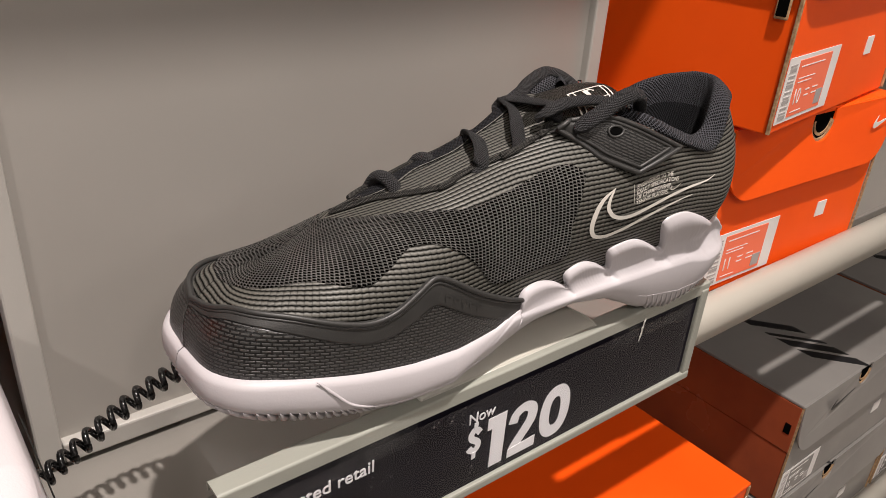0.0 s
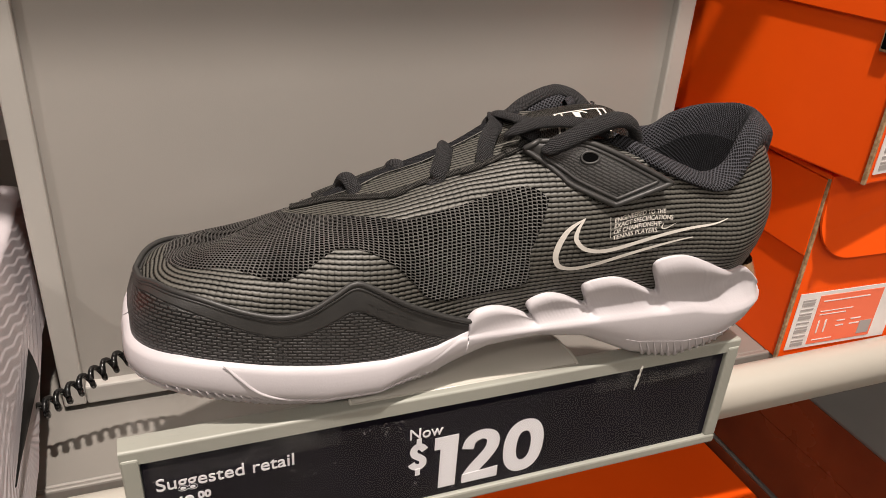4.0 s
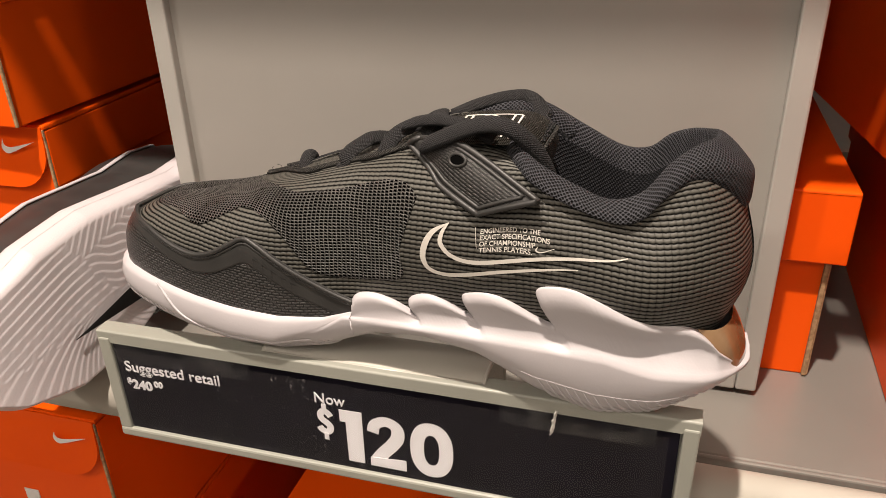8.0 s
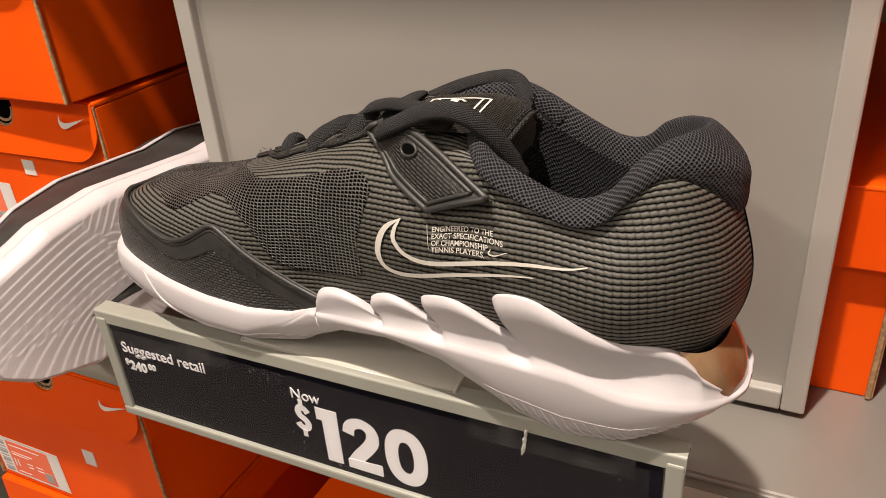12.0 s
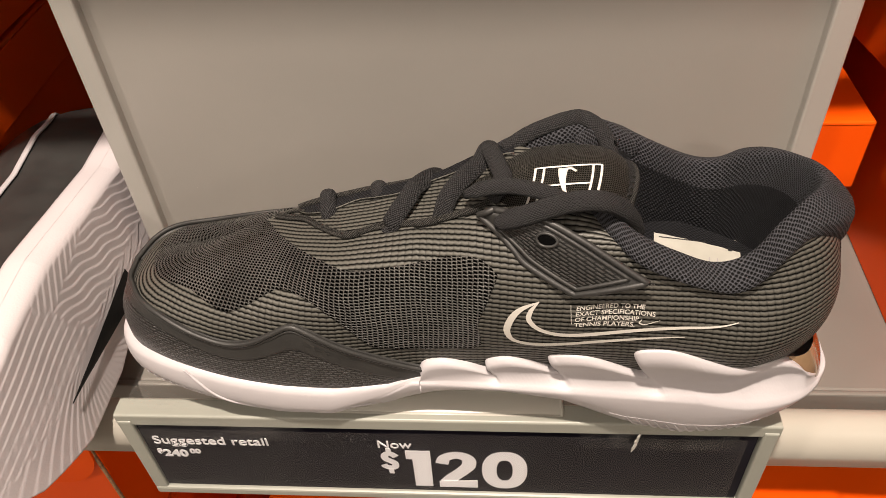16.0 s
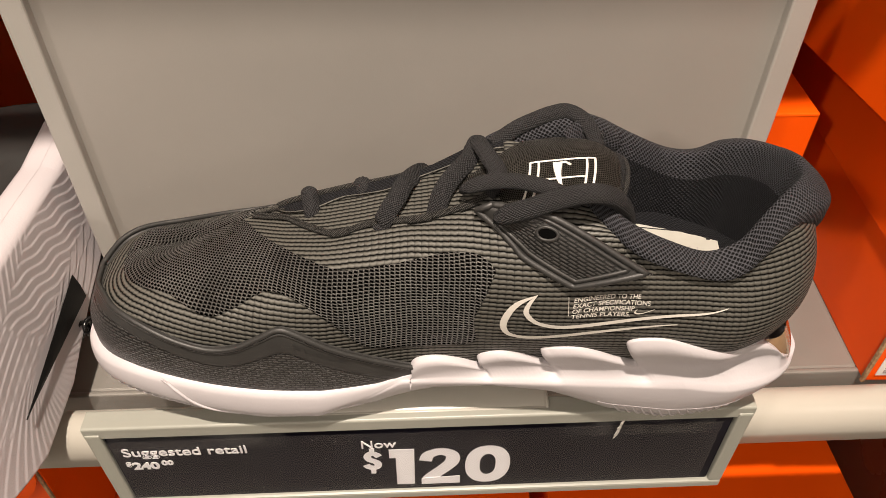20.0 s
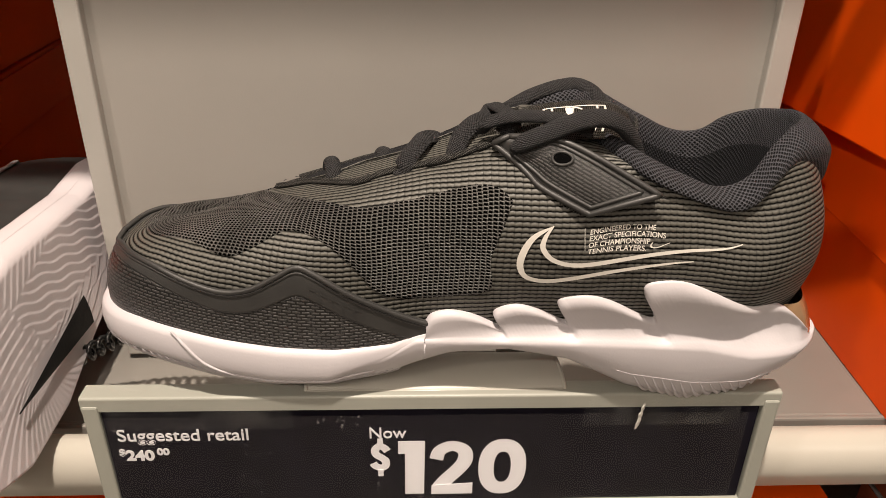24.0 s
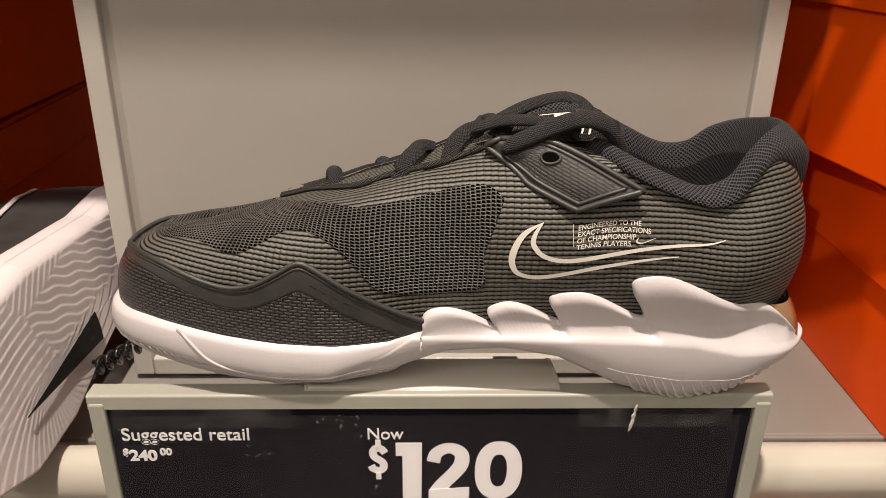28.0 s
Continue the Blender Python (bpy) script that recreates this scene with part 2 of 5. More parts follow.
FLOORING = mottled("shop_floor", (0.30, 0.28, 0.25), (0.38, 0.355, 0.32), 2.0, 0.35, 300, 0.0003)
WALLPAINT = mottled("shop_wall", (0.45, 0.42, 0.38), (0.52, 0.49, 0.45), 2.0, 0.7, 200, 0.0004)
structure("floor", slab(-4, 4.5, -4, 1.0, -0.05, 0.0), FLOORING, "smooth brown-grey shop floor")
structure("ceiling", slab(-4, 4.5, -4, 1.0, 3.2, 3.25), WALLPAINT, "pale plain shop ceiling")
structure("wall_north", slab(-4, 4.5, 0.62, 0.72, 0, 3.2), WALLPAINT, "plain pale wall behind the shelves")
structure("wall_south", slab(-4, 4.5, -4.1, -4.0, 0, 3.2), WALLPAINT, "plain pale shop wall")
structure("wall_west", slab(-4.1, -4.0, -4, 0.72, 0, 3.2), WALLPAINT, "plain pale shop wall")
structure("wall_east", slab(4.5, 4.6, -4, 0.72, 0, 3.2), WALLPAINT, "plain pale shop wall")


def shelf_tier(z, name, label):
    t = thing(name, label, "shelf")
    part("shelf_plate", slab(-1.6, 1.9, 0.0772, 0.60, z - 0.012, z, 0.002), SHELF, t)
    part("front_lip", slab(-1.6, 1.9, 0.0735, 0.0770, z - 0.016, z + 0.0010, 0.0012), SHELF, t)
    bm = bmesh.new()
    z += 0.0055
    prof = [(0.036, z - 0.016)] + [(0.049 - 0.013 * math.cos(radians(a)), z - 0.007 + 0.0155 * math.sin(radians(a))) for a in range(0, 181, 5)] + [(0.062, z - 0.016), (0.049, z - 0.020)]
    ring = [[bm.verts.new((x, y, zz)) for y, zz in prof] for x in (-1.6, 1.9)]
    n = len(prof)
    for i in range(n):
        bm.faces.new((ring[0][i], ring[0][(i + 1) % n], ring[1][(i + 1) % n], ring[1][i]))
    for r in ring:
        bm.faces.new(r)
    bmesh.ops.recalc_face_normals(bm, faces=bm.faces)
    part("front_rail", bm, RAIL, t, "champagne metal front rail", smooth=True)
    for x in (-1.55, -0.5, 0.9, 1.85):
        part("rail_arm", slab(x - 0.008, x + 0.008, 0.05, 0.09, z - 0.03, z - 0.012, 0.002), SHELF, t)
    return t


shelf_tier(Z_SHELF, "display_shelf", "long satin grey metal shelf with a rounded champagne rail")
shelf_tier(0.60, "lower_shelf", "lower satin metal shelf full of shoe boxes")
shelf_tier(1.620, "upper_shelf", "upper metal shelf that shades the grey panel")

panel = thing("back_panel", "upright grey powder-coated display panel with a raised pale rim", "panel")
PX0, PX1, PY = -0.037, 0.327, 0.1345
part("sheet", slab(PX0 + 0.004, PX1 - 0.004, PY + 0.006, PY + 0.011, Z_SHELF + 0.007, 1.59, 0.0005), PANEL, panel, "smooth grey sheet")
part("rim", slab(PX0, PX0 + 0.0115, PY, PY + 0.014, Z_SHELF + 0.0035, 1.59, 0.0012), RIM, panel)
part("rim", slab(PX1 - 0.0115, PX1, PY, PY + 0.014, Z_SHELF + 0.0035, 1.59, 0.0012), RIM, panel)
part("rim", slab(PX0 + 0.0117, PX1 - 0.0117, PY, PY + 0.014, Z_SHELF + 0.0035, Z_SHELF + 0.0150, 0.0012), RIM, panel)
for x in (PX0 + 0.03, PX1 - 0.03):
    part("foot", slab(x - 0.010, x + 0.010, PY + 0.006, PY + 0.012, Z_SHELF, Z_SHELF + 0.0036), DARKCARD, panel, "dark plastic foot")

# ---- price holder with its card, clear strips and bracket ----
holder = thing("price_holder", "grey-green plastic price holder hooked onto the shelf rail", "sign holder", pose(0, 0, 1.2))
SW, SH = 0.2870, 0.0600
part("back_plate", slab(0.003, SW - 0.003, 0.0015, 0.0035, -SH, -0.004, 0.0006), HOLDER, holder)
bm = bmesh.new()
prof = [(-0.0015, -0.0068)] + [(-0.0003 - 0.0012 * math.cos(radians(a)), -0.0012 + 0.0012 * math.sin(radians(a))) for a in range(0, 91, 15)] + [(0.0070 + 0.0015 * math.sin(radians(a)), -0.0015 + 0.0015 * math.cos(radians(a))) for a in range(0, 91, 15)] + [(0.0085, -0.0042), (0.0074, -0.0042), (0.0074, -0.0016), (0.0068, -0.0011), (0.0002, -0.0011), (-0.0004, -0.0016), (-0.0004, -0.0068)]
ring = [[bm.verts.new((x, y, z)) for y, z in prof] for x in (0.0, SW)]
for i in range(len(prof)):
    j = (i + 1) % len(prof)
    bm.faces.new((ring[0][i], ring[0][j], ring[1][j], ring[1][i]))
for r in ring:
    bm.faces.new(r)
bmesh.ops.recalc_face_normals(bm, faces=bm.faces)
part("top_roll", bm, HOLDER, holder, "rounded top edge")


def slanted_bar(x0, x1, bottom_shift):
    b = slab(x0, x1, -0.0022, 0.002, -SH, -0.004, 0.0009)
    for v in b.verts:
        v.co.x += bottom_shift * (-v.co.z - 0.004) / (SH - 0.004)
    return b


part("side_rail", slanted_bar(0.0002, 0.0068, 0.0004), HOLDER, holder)
part("side_rail", slanted_bar(SW - 0.0068, SW - 0.0002, -0.0004), HOLDER, holder)
part("bottom_rail", slab(0.0006, SW - 0.0006, -0.0026, 0.002, -SH - 0.005, -SH + 0.0005, 0.0012), HOLDER, holder)
CLEAR = mat("clear_film", (0.9, 0.9, 0.88), 0.12)
bsdf(CLEAR).inputs["Transmission Weight"].default_value = 1.0
bsdf(CLEAR).inputs["IOR"].default_value = 1.3
n_ = node(CLEAR, "ShaderNodeTexNoise", Scale=60.0, Detail=6.0)
link(CLEAR, coords(CLEAR), n_.inputs["Vector"])
link(CLEAR, ramp(CLEAR, n_.outputs["Fac"], [(0.45, (0.08, 0.08, 0.08)), (0.7, (0.25, 0.25, 0.25))]), bsdf(CLEAR).inputs["Roughness"])


card = thing("price_card", "near-black printed price card behind a clear sleeve", "price tag", pose(0, 0, 1.2))
part("card", slab(0.0072, SW - 0.0078, -0.0004, 0.0008, -SH + 0.0006, -0.0056), CARD, card)
up = pose(0, 0, 0, 90)
lettering("retail_text", "Suggested retail", 0.0088, PRINT, card, pose(0.0112, -0.0005, -0.0232) @ up, wide=0.975, bold=0.00004, label="pale bold words")
lettering("old_price", "$", 0.0050, PRINT, card, pose(0.0106, -0.0005, -0.0310) @ up, bold=0.0001)
lettering("old_price", "240", 0.0074, PRINT, card, pose(0.0133, -0.0005, -0.0336) @ up, wide=1.05, bold=0.00028)
lettering("old_price", "00", 0.0048, PRINT, card, pose(0.0264, -0.0005, -0.0308) @ up, wide=1.05, bold=0.0002)
lettering("now_text", "Now", 0.0082, PRINT, card, pose(0.1150, -0.0005, -0.0230) @ up, wide=0.94, bold=0.00004)


def heavy(name, outer, inner=None, proud=0.0006, closed=True):
    """A bold numeral on the card: an outline, or the band between two outlines."""
    bm = bmesh.new()
    if inner is None:
        prism(outer, 0.0002, bm)
    else:
        for y in (0.0, 0.0002):
            a = [bm.verts.new((x, y, z)) for x, z in outer]
            b = [bm.verts.new((x, y, z)) for x, z in inner]
            for k in range(len(a) if closed else len(a) - 1):
                bm.faces.new((a[k], a[(k + 1) % len(a)], b[(k + 1) % len(a)], b[k]))
    bm.transform(pose(0, -proud, 0))
    part(name, bm, PRINT, card, "large pale numeral")


ND, NH = -0.0553, 0.0303
heavy("price_one", [(0.1303, ND), (0.1386, ND), (0.1388, ND + NH), (0.1274, ND + NH), (0.1274, ND + NH * 0.77), (0.1303, ND + NH * 0.77)])
zero = lambda rx, rz, p: [(0.1724 + rx * math.copysign(abs(math.cos(a)) ** p, math.cos(a)), ND + NH / 2 + rz * math.copysign(abs(math.sin(a)) ** p, math.sin(a))) for a in np.linspace(0, 2 * math.pi, 48, endpoint=False)]
heavy("price_zero", zero(0.0104, NH * 0.52, 0.88), zero(0.0037, NH * 0.29, 0.85))
c2 = smooth_path([(0.1437, ND + NH * 0.66), (0.1452, ND + NH * 0.82), (0.1505, ND + NH * 0.905), (0.1556, ND + NH * 0.82), (0.1560, ND + NH * 0.63), (0.1530, ND + NH * 0.46), (0.1485, ND + NH * 0.28), (0.1452, ND + NH * 0.12)], 48)
t2 = np.gradient(c2, axis=0)
t2 /= np.linalg.norm(t2, axis=1, keepdims=True)
w2 = np.interp(np.linspace(0, 1, 48), [0, 0.3, 0.55, 0.8, 1], [0.0030, 0.0027, 0.0033, 0.0033, 0.0034])[:, None]
n2_ = np.stack([-t2[:, 1], t2[:, 0]], -1)
heavy("price_two", [tuple(q) for q in c2 + n2_ * w2], [tuple(q) for q in c2 - n2_ * w2], closed=False)
heavy("price_two", [(0.1418, ND), (0.1598, ND), (0.1598, ND + NH * 0.21), (0.1418, ND + NH * 0.17)], proud=0.0009)

# dollar sign: an S-shaped band and two short bars
cs = smooth_path([(0.1265, -0.0322), (0.1238, -0.0296), (0.1206, -0.0292), (0.1186, -0.0318), (0.1196, -0.0348), (0.1228, -0.0368), (0.1252, -0.0390), (0.1250, -0.0422), (0.1222, -0.0436), (0.1188, -0.0424), (0.1172, -0.0404)], 60)
cs = np.stack([0.1198 + (cs[:, 0] - 0.1219) * 0.67, -0.0338 + (cs[:, 1] + 0.0364) * 0.83], -1)
ts = np.gradient(cs, axis=0)
ts /= np.linalg.norm(ts, axis=1, keepdims=True)
ns_ = np.stack([-ts[:, 1], ts[:, 0]], -1) * 0.0017
heavy("dollar_sign", [tuple(q) for q in cs + ns_], [tuple(q) for q in cs - ns_], closed=False)
for z0, z1 in ((-0.0272, -0.0232), (-0.0444, -0.0406)):
    heavy("dollar_bar", [(0.1187, z0), (0.1210, z0), (0.1210, z1), (0.1187, z1)], proud=0.0008)

# ---- shoe boxes ----


def box_label(parent, x, y, z, w, h, ink, number=""):
    lab = part("label", slab(x, x + w, y - 0.0004, y, z, z + h), LABEL, parent, "white paper label with printed bars")
    part("label_field", slab(x + w * 0.20, x + w * 0.83, y - 0.0007, y - 0.0004, z + h * 0.06, z + h * 0.93), ink, lab)
    for i in range(11):
        zz = z + h * (0.06 + 0.080 * i)
        part("bar", slab(x + w * 0.04, x + w * 0.16, y - 0.0007, y - 0.0004, zz, zz + h * (0.030 + 0.03 * ((i * 7) % 3 == 0))), GREYINK, lab)
    for i, (a, b, c, d) in enumerate(((0.24, 0.70, 0.82, 0.018), (0.24, 0.56, 0.64, 0.014), (0.24, 0.50, 0.58, 0.014), (0.44, 0.52, 0.42, 0.02), (0.58, 0.68, 0.42, 0.02), (0.44, 0.52, 0.33, 0.02), (0.58, 0.68, 0.33, 0.02), (0.24, 0.44, 0.12, 0.014))):
        part("bar", slab(x + w * a, x + w * b, y - 0.0009, y - 0.0007, z + h * c, z + h * (c + d)), LABEL, lab)
    if number:
        lettering("size_number", number, h * 0.34, LABEL, lab, pose(x + w * 0.225, y - 0.0008, z + h * 0.25) @ pose(0, 0, 0, 90), depth=0.0001, wide=0.8)
    for a in () if number else (0.235, 0.285):
        part("bar", slab(x + w * a, x + w * (a + 0.018), y - 0.0009, y - 0.0007, z + h * 0.27, z + h * 0.47), LABEL, lab)
    part("code_patch", slab(x + w * 0.69, x + w * 0.81, y - 0.0009, y - 0.0007, z + h * 0.12, z + h * 0.36), GREYINK, lab)
    return lab


def shoe_box(m, w, d, h, lid, label, skin=None, side=None, mark=None, tag=True, notch=0.51, tick_at=0.84, flap=True, sticker=True, ink=None, number="", stick=(0.665, 0.27), group="stacked shoe boxes"):
    """A shoe box, open edge of its hinged lid to the front; its front left bottom corner is at the pose."""
    skin, mark, ink, side = skin or ORANGE, mark or WHITEINK, ink or PINKINK, side or skin or ORANGE
    b = thing("shoe_box", label, "shoe box", m, group)
    k, stand = 0.0025, 0.11
    part("body", slab(k, w - k, k, d - k, 0, h - 0.004, 0.0012), skin, b)
    part("lid_top", slab(0, w, 0.0015, d, h - 0.0038, h, 0.0012), skin, b)
    for x in (0.0, w - 0.002):
        part("lid_side", slab(x, x + 0.002, 0.003, d - 0.001, h - lid, h - 0.0042, 0.0006), side, b)
    r = 0.028
    if flap:
        z0 = h - lid
        c, q = notch * w, 0.0150
        prof = [(0.001, h - 0.001)] + arc(0.001 + r, z0 + r, r, 180, 270) + arc(w - 0.001 - r, z0 + r, r, 270, 360) + [(w - 0.001, h - 0.001)]
        cut = [(c + q, h - 0.001)] + arc(c, h - 0.0100, q, 0, -180, 12) + [(c - q, h - 0.001)]
        leaf = prism(prof + cut, 0.0018, at=pose(0, 0.0002, 0))
        for vert in leaf.verts:
            vert.co.y -= stand * max(h - 0.012 - vert.co.z, 0)
        part("front_flap", leaf, skin, b, "folded lid flap with a thumb notch")
        rim = arc(c, h - 0.0100, q - 0.0001, -180, 0, 12)
        part("notch_rim", prism(rim + arc(c, h - 0.0095, q - 0.0016, 0, -180, 12), 0.0012, at=pose(0, 0.0005, 0)), KRAFT, b, "raw board edge")
        part("notch_rim", prism(arc(c + 0.001, h - 0.0090, q - 0.0030, -180, 0, 12) + arc(c + 0.001, h - 0.0085, q - 0.0046, 0, -180, 12), 0.0008, at=pose(0, 0.0011, 0)), KRAFT, b)
        # dark sheet behind the notch, in place of the box's shaded inside
        part("thumb_hole_shade", prism([(c - q, h - 0.001)] + arc(c, h - 0.0100, q, -180, 0, 12) + [(c + q, h - 0.001)], 0.0006, at=pose(0, 0.0019, 0)), HOLE_SHADE, b)
    part("raw_edge", slab(w - 0.0024, w - 0.0003, 0.0008, 0.0028, 0.001, h - 0.003, 0.0004), KRAFT, b)
    part("raw_edge", slab(0.0003, 0.0024, 0.0008, 0.0032, 0.001, h - 0.003, 0.0004), KRAFT, b, "torn brown corrugated edge")
    tick = check_mark(w * 0.135)
    tick.transform(pose(w * tick_at, -0.0006 - (stand * (lid * 0.5) if flap else 0), h - lid * 0.45, math.degrees(math.atan(stand)) if flap else 0))
    part("printed_mark", tick, mark, b)
    if tag:
        box_label(b, 0.007, 0.0022, 0.006, 0.084, 0.043, ink, number)
    if sticker:
        part("price_sticker", slab(w * stick[0], w * (stick[0] + 0.06), 0.0018, 0.0024, h * stick[1], h * (stick[1] + 0.10)), LABEL, b)
    return b


OB = "orange cardboard shoe box with hinged lid, stacked on the shelf"
shoe_box(pose(0.393, 0.065, Z_SHELF, 0, 0, -2), 0.219, 0.34, 0.132, 0.055, OB, number="11")
tilted = shoe_box(pose(0.390, 0.041, Z_SHELF + 0.1345, 0, 0, 7), 0.217, 0.34, 0.131, 0.045, OB, number="10")
part("slot_rim", slab(-0.0006, 0.0012, 0.0075, 0.0165, 0.0715, 0.0935, 0.0008), KRAFT, tilted, "raw board round the hand slot")
# dark slab on the closed side: the slot's shade as colour
part("hand_slot_shade", slab(-0.0009, 0.0012, 0.0085, 0.0158, 0.0730, 0.0925, 0.0009), HOLE_SHADE, tilted)
shoe_box(pose(0.390, 0.052, Z_SHELF + 0.268, 0, 0, -2), 0.215, 0.34, 0.129, 0.050, OB)
behind = shoe_box(pose(0.141, 0.163, Z_SHELF, 0, 0, 0), 0.2180, 0.34, 0.119, 0.040, "orange cardboard shoe box half hidden behind the grey panel", tag=False, flap=False)
part("lid_front", slab(-0.002, 0.2235, -0.006, -0.0035, 0.079, 0.1215, 0.001), ORANGE, behind)
part("lid_cover", slab(-0.002, 0.2235, -0.006, 0.342, 0.1192, 0.1222, 0.001), ORANGE, behind)
part("lid_wall", slab(0.2212, 0.2235, -0.0033, 0.340, 0.079, 0.119, 0.0008), ORANGE, behind)
part("raw_edge", slab(0.2140, 0.2166, -0.0006, 0.0024, 0.001, 0.0785, 0.0004), KRAFT, behind, "torn brown corrugated edge")
for i in range(3):
    shoe_box(pose(-0.372, 0.151 - 0.012 * (i == 1), Z_SHELF + 0.1298 * i, 0, 0, (1, -1, 0)[i]), 0.215, 0.34, 0.126, 0.046, OB, notch=0.53, stick=(0.54, 0.48))
    shoe_box(pose(-0.60, 0.14, Z_SHELF + 0.1298 * i, 0, 0, 1), 0.215, 0.34, 0.126, 0.046, OB, notch=0.53, stick=(0.54, 0.48))


# ---- the black shoe: one shell that runs from the sole line to the ridge and the collar ----
# sole line x y z, top line x y z, squareness, outward bulge; toe to heel along the outer side
SHELL = [
    (0.0092, 0.0423, 0.034, 0.040, 0.048, 0.0590, 3.0, 0.000),
    (0.0120, 0.022, 0.033, 0.052, 0.049, 0.0620, 3.3, 0.000),
    (0.0275, 0.009, 0.032, 0.061, 0.051, 0.0650, 3.8, 0.000),
    (0.060, 0.001, 0.028, 0.078, 0.054, 0.0700, 4.4, 0.000),
    (0.100, -0.001, 0.024, 0.106, 0.052, 0.0815, 4.6, 0.000),
    (0.140, 0.002, 0.028, 0.141, 0.049, 0.0950, 4.8, 0.001),
    (0.185, 0.004, 0.033, 0.184, 0.048, 0.1110, 5.0, 0.0095),
    (0.225, 0.000, 0.036, 0.222, -0.005, 0.0965, 3.0, 0.0085),
    (0.260, 0.003, 0.036, 0.261, -0.002, 0.0970, 2.6, 0.0125),
    (0.282, 0.010, 0.036, 0.283, 0.012, 0.1000, 2.4, 0.0078),
    (0.2895, 0.02605, 0.036, 0.2915, 0.02585, 0.0900, 2.2, 0.0072),
]


def middle(x):
    return np.interp(x, [0, 0.03, 0.06, 0.10, 0.16, 0.22, 0.30], [0.042, 0.0435, 0.047, 0.050, 0.043, 0.033, 0.025])


# outer seam of the padded collar, from the tongue round to the middle of the heel
C_OUT = [(0.198, 0.020, 0.1055), (0.2065, 0.0055, 0.1030), (0.2147, -0.0030, 0.0998), (0.2274, -0.0055, 0.0948), (0.2440, -0.0060, 0.0895), (0.2540, -0.0045, 0.0912), (0.2620, -0.0010, 0.0995), (0.2705, 0.0050, 0.1043), (0.2812, 0.0120, 0.0992), (0.2890, 0.0190, 0.0915), (0.2918, 0.0258, 0.0890)]


FAR_ROUND = (3.0, 2.23, 1.5, 1.25, 1.15, 1.05, 1.05, 1.4, 1.4, 1.4, 1.4)


def far_side(rows):
    out = []
    for i, (bx, by, bz, tx, ty, tz, n, b) in enumerate(rows):
        ridge = ty > middle(tx) - 0.015
        out.append((bx, 2 * middle(bx) - by, bz, tx, ty if ridge else 2 * middle(tx) - ty, tz, FAR_ROUND[i] if ridge else n, b))
    return out


SHELL_FAR = far_side(SHELL)


def shell(u, v, far=False, lift=0.0):
    """A point of the shoe's skin: u from toe to heel, v from the sole line up; lift: metres outward."""
    u, v = np.broadcast_arrays(np.asarray(u, float), np.asarray(v, float))
    k = spline(SHELL_FAR if far else SHELL, u)
    k = k.copy()
    seam = spline(C_OUT, np.clip((u - 0.60) / 0.40, 0, 1))
    if far:
        seam = np.stack([seam[..., 0], 2 * middle(seam[..., 0]) - seam[..., 1], seam[..., 2]], -1)
    mix = np.clip((u - 0.57) / 0.07, 0, 1)
    mix = (mix * mix * (3 - 2 * mix))[..., None]
    k[..., 3:6] = k[..., 3:6] * (1 - mix) + (seam + np.array([0, 0, 0.001])) * mix
    v = np.clip(v, 0, 1)
    up, down = v ** (k[..., 6] / 2), (1 - v) ** (k[..., 6] / 2)
    a = up / (up + down) * np.pi / 2
    e = 2 / k[..., 6]
    h = 1 - np.clip(np.cos(a), 0, 1) ** e
    g = np.clip(np.sin(a), 0, 1) ** e
    p = k[..., 0:3] + (k[..., 3:6] - k[..., 0:3]) * np.stack([h, h, g], -1)
    tang = spline(SHELL_FAR if far else SHELL, np.clip(u + 1e-3, 0, 1)) - spline(SHELL_FAR if far else SHELL, np.clip(u - 1e-3, 0, 1))
    out = np.stack([tang[..., 1], -tang[..., 0], 0 * tang[..., 0]], -1) * (-1 if far else 1)
    out[..., 1] *= np.clip((1 - u) / 0.035, 0, 1)
    out /= np.linalg.norm(out, axis=-1, keepdims=True) + 1e-12
    p = p + out * (k[..., 7] * np.sin(np.pi * g))[..., None]
    if lift:
        q = shell(np.clip(u + 2e-3, 0, 1), v, far) - shell(np.clip(u - 2e-3, 0, 1), v, far)
        w = shell(u, np.clip(v + 4e-3, 0, 1), far) - shell(u, np.clip(v - 4e-3, 0, 1), far)
        n = np.cross(q, w) * (-1 if far else 1)
        n[..., 1] *= np.clip(u / 0.04, 0, 1) * np.clip((1 - u) / 0.035, 0, 1)
        n /= np.linalg.norm(n, axis=-1, keepdims=True) + 1e-12
        p = p + n * lift
    return p



# ---- shoe materials: relief follows the metric texture coordinates of each piece ----


def split_uv(m):
    s = m.node_tree.nodes.new("ShaderNodeSeparateXYZ")
    link(m, coords(m, "UV"), s.inputs[0])
    return s.outputs[0], s.outputs[1]


def sine(m, value, pitch, shift=0.0):
    return math_node(m, "SINE", math_node(m, "ADD", math_node(m, "MULTIPLY", value, 2 * math.pi / pitch), shift))


def wobble(m, scale, amount):
    n = node(m, "ShaderNodeTexNoise", Scale=scale, Detail=3.0)
    link(m, coords(m, "UV"), n.inputs["Vector"])
    return math_node(m, "MULTIPLY", math_node(m, "SUBTRACT", n.outputs["Fac"], 0.5), amount)


